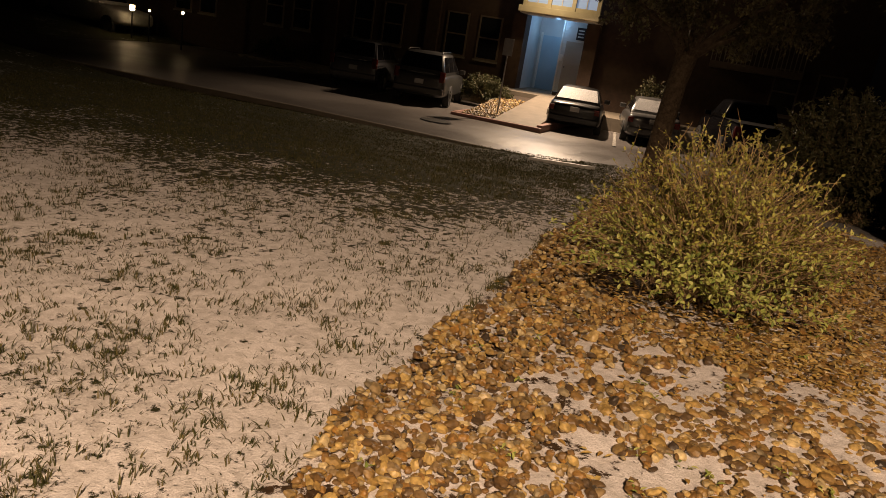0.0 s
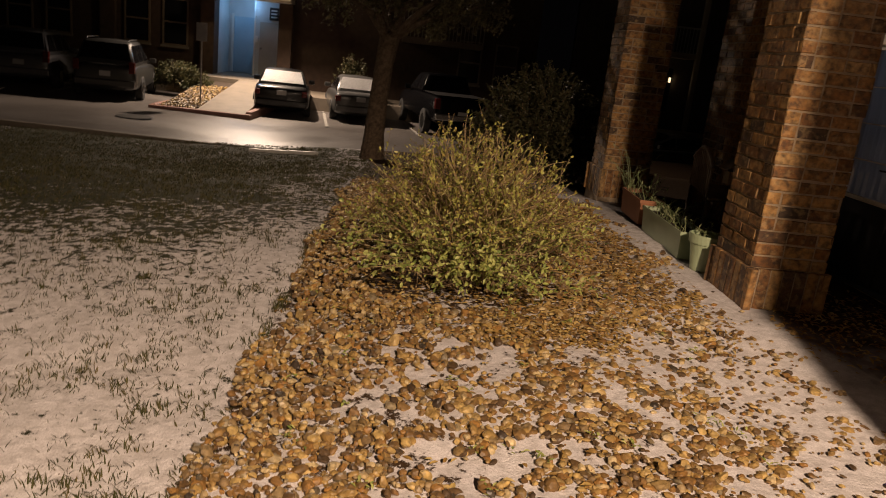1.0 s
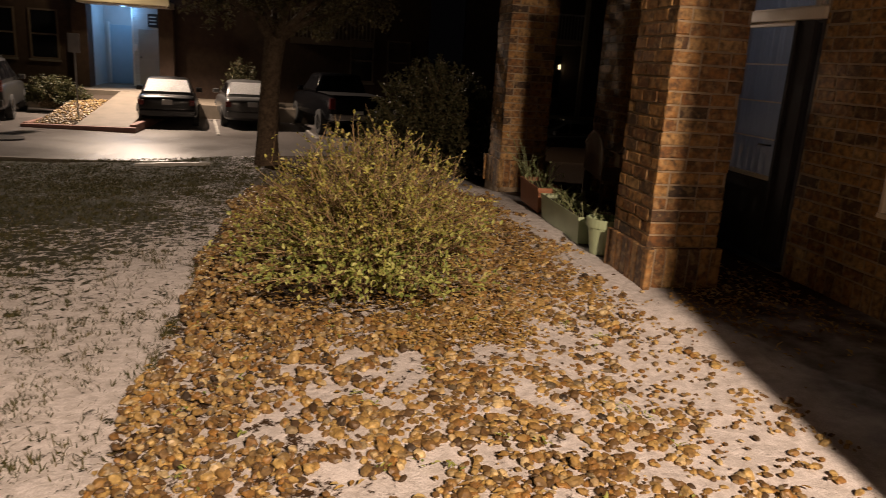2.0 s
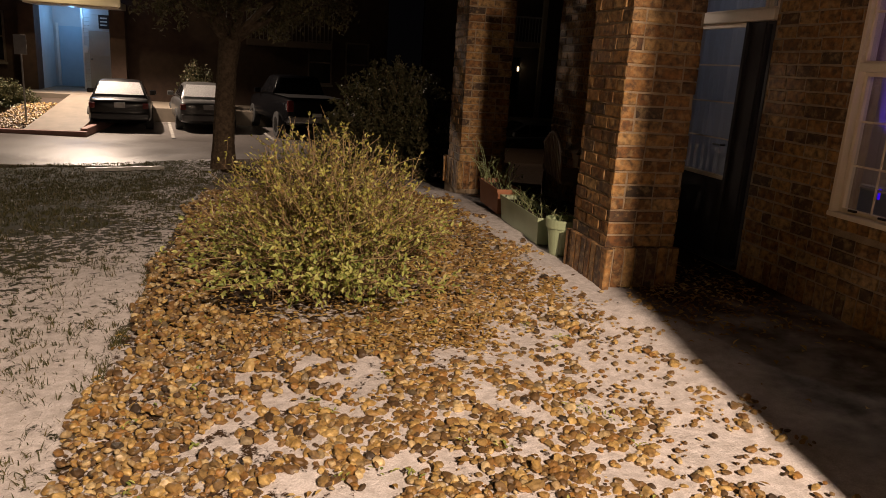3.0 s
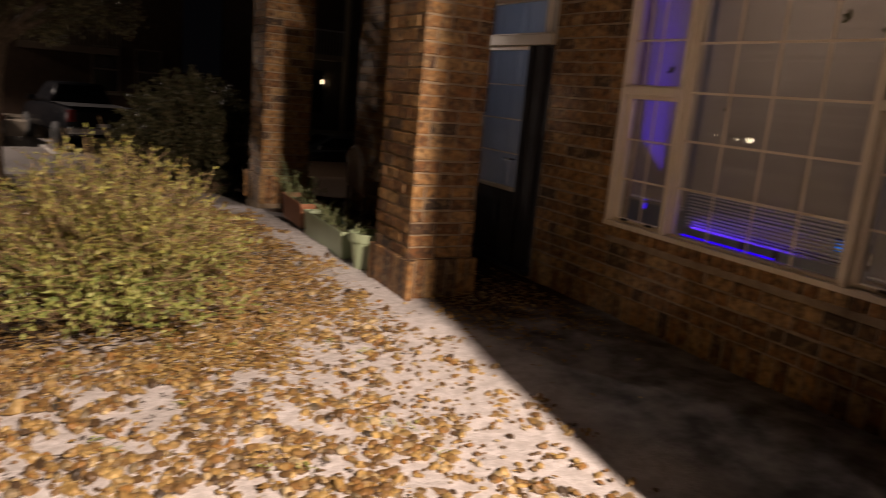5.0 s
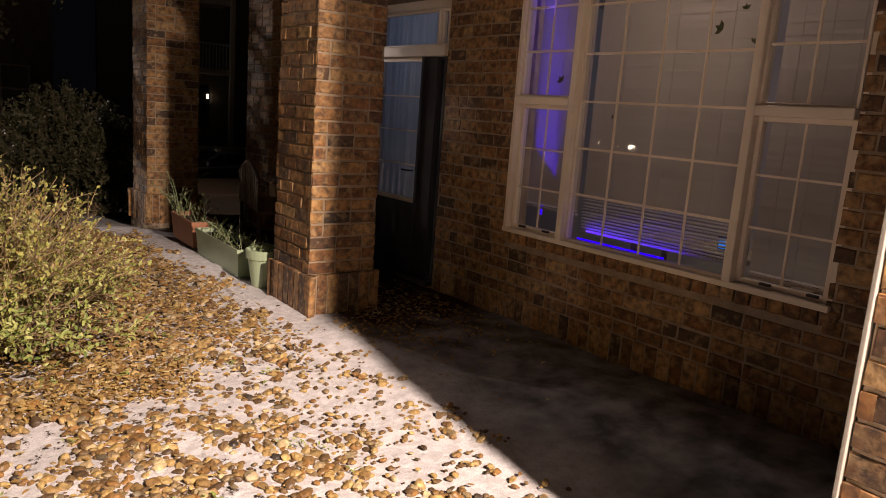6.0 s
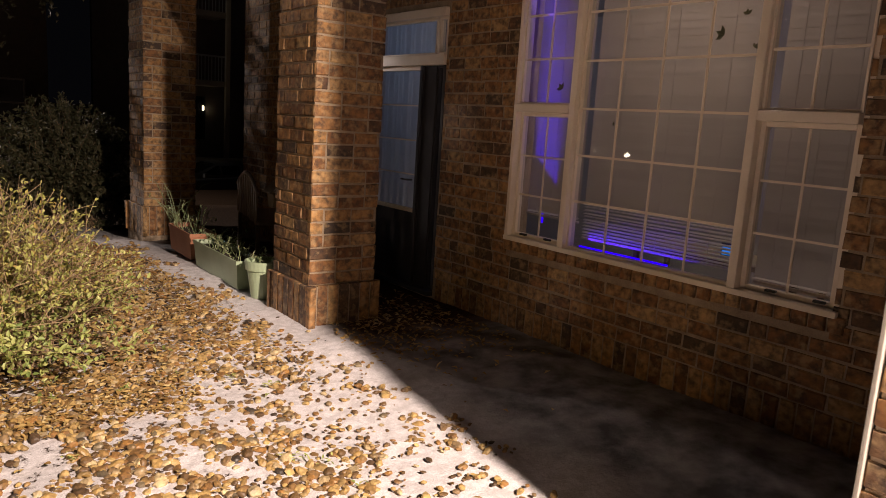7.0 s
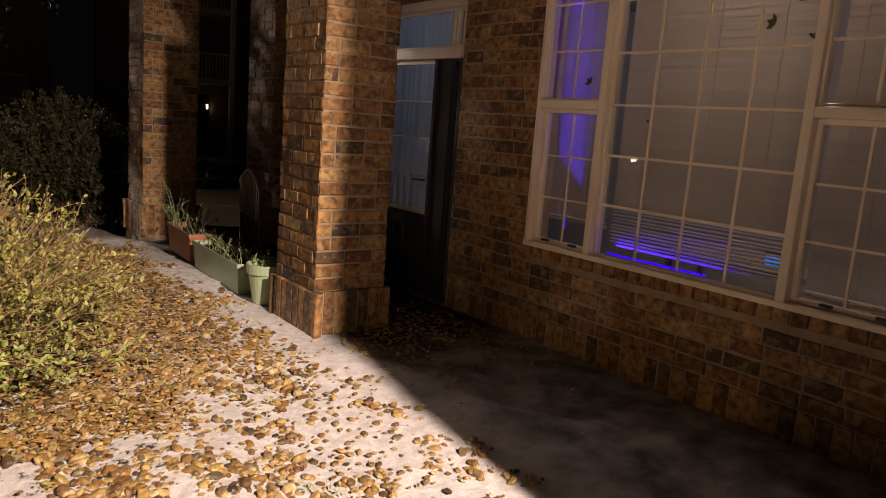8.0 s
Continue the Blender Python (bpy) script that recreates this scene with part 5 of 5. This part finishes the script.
tagged(link("kerb_far", boxm(-4.9, 14, 27.5, 27.69, -1.2, -0.52, 0.02), M_CONC), "concrete kerb behind the parking bays", "kerb", kind="structure")
tagged(link("kerb_bays", boxm(-20, -8.2, 27.8, 27.99, -1.4, -0.72, 0.02), M_CONC), "concrete kerb behind the parking bays", "kerb", kind="structure")
for x in (-2.95, -0.1, 2.7, -11.2, -14.0, -16.8):
    ln = thing("bay_line", "worn white painted line between parking bays", "road marking", (x, 25.0, road_z(x) + 0.016), kind="structure")
    part("paint", boxm(-0.05, 0.05, -2.4, 2.4, 0, 0.006, 0, Matrix.Rotation(radians(8), 4, "Z")), M_LINE, ln)
mh = thing("manhole_cover", "dark damp patch cover set in the asphalt", "manhole cover", (-7.25, 19.7, road_z(-7.25) + 0.012), kind="structure")
part("cover", lathe(bmesh.new(), [(0.45, 0), (0.45, 0.01), (0.42, 0.014)], 28), M_IRON, mh)


def scatter_stones(x0, x1, y0, y1, zfun, n, seed, label):
    r = random.Random(seed)
    bm = bmesh.new()
    bmesh.ops.create_icosphere(bm, subdivisions=1, radius=1)
    tv, tf = [v.co.copy() for v in bm.verts], [tuple(v.index for v in f.verts) for f in bm.faces]
    bm.free()
    vs, fs = [], []
    for i in range(n):
        p = Vector((r.uniform(x0, x1), r.uniform(y0, y1), 0))
        s = r.uniform(0.018, 0.05)
        p.z = zfun(p.x, p.y) + s * 0.4
        o = len(vs)
        vs += [tuple(p + v * s * r.uniform(0.8, 1.2)) for v in tv]
        fs += [tuple(o + k for k in f) for f in tf]
    tagged(mesh_from("gravel", vs, fs, M_ROCK), label, "gravel", kind="stuff")


scatter_stones(-7.55, -6.47, 22.55, 26.5, lambda x, y: ZR + 0.08 + (-0.35 - ZR - 0.08) * (y - 22.5) / 5.1, 900, 61, "river stones filling the kerbed island")
sg = thing("parking_sign", "blank-backed parking sign on a thin steel post", "sign", (-6.6, 23.4, ZR + 0.1))
part("post", tube(bmesh.new(), [(0, 0, -0.2), (0, 0, 2.45)], 0.025, 8), M_STEELGREY, sg)
part("plate", boxm(-0.16, 0.16, -0.04, -0.028, 1.95, 2.48, 0.004), M_STEELGREY, sg, "grey sign plate")
bush("hedge", (-8.2, 26.6, -0.75), 1.25, 0.7, 1.0, 260, 24, (M_LEAF_DARK, M_LEAF_DARK), 0.09, "clipped dark green hedge before the far facade", 71, 1.0)
bush("shrub", (-2.4, 27.9, -0.6), 0.8, 0.6, 1.7, 120, 22, (M_LEAF_SHRUB, M_LEAF_DARK), 0.10, "small leafy shrub behind the parked cars", 72)
bush("shrub", (-18.5, 28.4, -0.8), 1.2, 0.6, 1.1, 160, 20, (M_LEAF_DARK, M_LEAF_DARK), 0.10, "low dark shrub before the far facade", 73)

# ---- far apartment building ----
FY = 29.2
far = thing("apartment_building", "dark brick apartment block with a lit entry and bay window", "building", (0.3, FY, 0))
bm = bmesh.new()
EX0, EX1, EZ1 = -7.95, -5.62, 2.85
for x0, x1, z0, z1 in ((-42, EX0, -1.5, 9.5), (EX1, 4.2, -1.5, 9.5), (EX0, EX1, EZ1, 9.5)):
    box(bm, x0, x1, 0, 0.25, z0, z1)
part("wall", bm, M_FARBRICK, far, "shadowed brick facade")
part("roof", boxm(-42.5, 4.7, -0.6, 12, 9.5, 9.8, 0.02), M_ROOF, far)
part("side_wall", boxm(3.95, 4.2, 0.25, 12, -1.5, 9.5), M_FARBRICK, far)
for x in (-8.45, -5.60):
    part("pier", boxm(x, x + 0.5, -0.45, -0.003, -0.4, 2.64), M_FARBRICK, far, "brown brick pier beside the entry")
en = bmesh.new()
box(en, EX0, EX1, 1.9, 2.0, -0.2, EZ1)
box(en, EX0 - 0.1, EX0, 0.25, 2.0, -0.2, EZ1)
box(en, EX1, EX1 + 0.1, 0.25, 2.0, -0.2, EZ1)
part("entry_recess", en, M_SIDING, far)
part("entry_ceiling", boxm(EX0, EX1, 0.25, 2.0, EZ1, EZ1 + 0.06), M_WHITE, far)
for i in range(22):
    z = -0.1 + i * 0.13
    part("siding_board", boxm(-6.72, EX1, 0.95, 0.985, z, z + 0.125, 0.004), M_SIDING, far)
part("entry_return", boxm(-6.78, -6.72, 0.93, 1.9, -0.2, EZ1), M_WHITE, far, "white corner board")
d = part("entry_door", boxm(-6.55, -5.66, 0.90, 0.944, -0.1, 1.93, 0.008), M_DOORTAN, far, "tan panelled door")
for zz in (0.1, 1.05):
    part("door_panel", boxm(-6.43, -5.78, 0.885, 0.899, zz, zz + 0.75, 0.01), M_DOORTAN, d)
part("door_knob", lathe(bmesh.new(), [(0.03, 0), (0.04, 0.03), (0.02, 0.06)], 12, Matrix.Translation((-6.47, 0.90, 0.93)) @ Matrix.Rotation(radians(90), 4, "X")), M_CHROME, d)
part("passage_door", boxm(-7.75, -6.95, 1.84, 1.897, -0.1, 2.05, 0.006), M_BLUEDOOR, far, "pale blue passage door")
for xx in (-7.84, -6.94):
    part("passage_trim", boxm(xx, xx + 0.08, 1.80, 1.89, -0.1, 2.15, 0.004), M_WHITE, far)
plq = part("wall_plaque", boxm(-6.20, -5.85, 0.90, 0.94, 2.02, 2.50, 0.01), M_DARK, far, "dark arched plaque with pale bars")
for zz in (2.12, 2.24, 2.36):
    part("bar", boxm(-6.14, -5.91, 0.892, 0.899, zz, zz + 0.05), M_SIDING, plq)
part("call_box", boxm(-6.72, -6.60, 0.90, 0.948, 1.15, 1.4, 0.006), M_WHITE, far)

BZ = 2.65
bay = part("bay_window", boxm(-8.0, -5.1, -1.4, -0.004, BZ, BZ + 0.22, 0.02), M_FASCIA, far, "brightly lit cream bay over the entry")
part("bay_fascia", boxm(-8.06, -5.03, -1.47, -1.41, BZ + 0.05, BZ + 0.27, 0.012), M_FASCIA, bay)
for i in range(4):
    x = -7.95 + 0.915 * i
    part("bay_post", boxm(x, x + 0.15, -1.35, -1.2, BZ + 0.23, 5.0, 0.01), M_FASCIA, bay)
for i in range(3):
    x = -7.795 + 0.915 * i
    part("pane", boxm(x, x + 0.755, -1.25, -1.24, BZ + 0.42, 4.9), M_LITPANE, bay, "curtained pane lit pale blue")
    part("pane_rail", boxm(x, x + 0.755, -1.32, -1.22, BZ + 0.23, BZ + 0.42, 0.008), M_FASCIA, bay)
    part("pane_bar", boxm(x + 0.36, x + 0.40, -1.29, -1.26, BZ + 0.42, 4.9), M_WHITE, bay)
part("bay_roof", boxm(-8.15, -4.95, -1.6, -0.004, 5.0, 5.2, 0.02), M_ROOF, bay)


def far_window(x0, x1, z0, z1):
    w = part("window", boxm(x0 + 0.06, x1 - 0.06, -0.030, -0.006, z0 + 0.06, z1 - 0.06), M_CARGLASS, far)
    fr = bmesh.new()
    for a, b, c, d2 in ((x0, x0 + 0.06, z0, z1), (x1 - 0.06, x1, z0, z1), (x0 + 0.06, x1 - 0.06, z0, z0 + 0.06), (x0 + 0.06, x1 - 0.06, z1 - 0.06, z1), (x0 + 0.06, x1 - 0.06, (z0 + z1) / 2 - 0.03, (z0 + z1) / 2 + 0.03)):
        box(fr, a, b, -0.07, -0.004, c, d2)
    part("frame", fr, M_BROWNTRIM, w)
    part("sill", boxm(x0 - 0.05, x1 + 0.05, -0.12, -0.072, z0 - 0.08, z0 - 0.002), M_CONC, w)


for x0 in (-11.35, -9.95, -15.6, -14.2, -20.0, -18.6, -25, -23.6, -30, -28.6):
    for z0 in (0.7, 3.7, 6.6):
        far_window(x0, x0 + 0.95, z0, z0 + 1.7)
for x0 in (1.2, 2.6):
    for z0 in (0.5, 6.4):
        far_window(x0, x0 + 0.9, z0, z0 + 1.6)
for x in (-12.2, -16.9, -21.5, -26.5):
    part("brick_pilaster", boxm(x, x + 0.55, -0.16, -0.003, -1.2, 9.4), M_FARBRICK, far, "brick pilaster")


def balcony(parent, x0, x1, z, out, slab_stock, rail_stock, y=0.0):
    b = part("balcony", boxm(x0, x1, y - out, y - 0.004, z - 0.22, z, 0.01), slab_stock, parent, "small balcony with upright rails")
    part("rail", boxm(x0, x1, y - out, y - out + 0.05, z + 0.95, z + 1.02), rail_stock, b)
    n = int((x1 - x0) / 0.14)
    for i in range(n + 1):
        x = x0 + (x1 - x0 - 0.03) * i / n
        part("baluster", boxm(x, x + 0.03, y - out + 0.01, y - out + 0.04, z, z + 0.95), rail_stock, b)


balcony(far, -1.0, 2.0, 2.0, 1.2, M_BROWNTRIM, M_STUCCO)
balcony(far, -1.0, 2.0, 5.0, 1.2, M_BROWNTRIM, M_STUCCO)
wing = thing("apartment_wing", "dark apartment wing with stacked white-railed balconies", "building", (0, 32, 0))
part("wall", boxm(6.5, 26, 0, 0.3, -1.5, 9.5), M_STUCCO, wing, "tan stucco wall")
part("roof", boxm(6.0, 26.5, -0.6, 10, 9.5, 9.8), M_ROOF, wing)
balcony(wing, 9.6, 11.3, 2.65, 1.3, M_FASCIA, M_WHITE)
balcony(wing, 9.6, 11.3, 5.4, 1.3, M_FASCIA, M_WHITE)
for x in (9.5, 11.3):
    part("balcony_post", boxm(x, x + 0.18, -1.35, -1.17, -1.2, 8.5), M_FASCIA, wing)
part("window", boxm(10.0, 10.9, -0.03, -0.004, 0.2, 2.0), M_CARGLASS, wing)
part("wall_lamp", boxm(10.78, 10.84, -0.12, -0.004, 1.42, 1.62, 0.02), M_LAMPGLOW, wing, "small lit wall lamp")

def path_lamp(x, y, top, w):
    """A short post with a glowing lantern under a small cap."""
    th = thing("path_lamp", "short dark post lamp with a lit warm lantern beside the lane", "lamp", (x, y, road_z(x)), group="post lamps along the lane")
    h = top - road_z(x)
    part("post", tube(bmesh.new(), [(0, 0, -0.1), (0, 0, h - w)], 0.03, 10), M_IRON, th)
    part("lantern", lathe(bmesh.new(), [(w * 0.5, h - w), (w * 0.8, h - w * 0.8), (w * 0.8, h + w * 0.7), (w * 0.6, h + w * 0.8)], 16), M_FLOOD, th, "glowing warm lantern")
    part("cap", lathe(bmesh.new(), [(w * 1.2, h + w * 0.82), (w * 1.1, h + w), (w * 0.2, h + w * 1.6)], 16), M_IRON, th)


for x, y, top, w in ((-24.0, 25.77, 0.52, 0.13), (-21.0, 25.36, 0.66, 0.06), (-23.2, 25.9, 0.5, 0.05)):
    path_lamp(x, y, top, w)

# lamp post behind, with its head over the lawn's near end
lp = thing("street_lamp", "tall steel lamp post with a warm head behind the lawn", "lamp", (1.555, -4.05, fall(1.555)))
part("pole", tube(bmesh.new(), [(0, 0, -0.3), (0, 0, 5.1), (0, 0.1, 5.22), (0, 0.25, 5.25)], [0.07, 0.05, 0.045, 0.04], 12), M_IRON, lp)
part("head", boxm(-0.18, 0.18, 0.10, 0.70, 5.25, 5.35, 0.02), M_IRON, lp)
# unseen post, added only to go with the wall fill
fill_post = thing("street_lamp", "unseen steel lamp post added for the wall fill light", "lamp", (-10.0, -9.4, -0.4))
part("pole", tube(bmesh.new(), [(0, 0, -0.3), (0, 0, 3.9), (0, 0.25, 4.0)], [0.07, 0.05, 0.04], 12), M_IRON, fill_post)
part("head", boxm(-0.18, 0.18, 0.05, 0.75, 4.02, 4.12, 0.02), M_IRON, fill_post)

# ---- bricks last ----
for job in LATER:
    job()
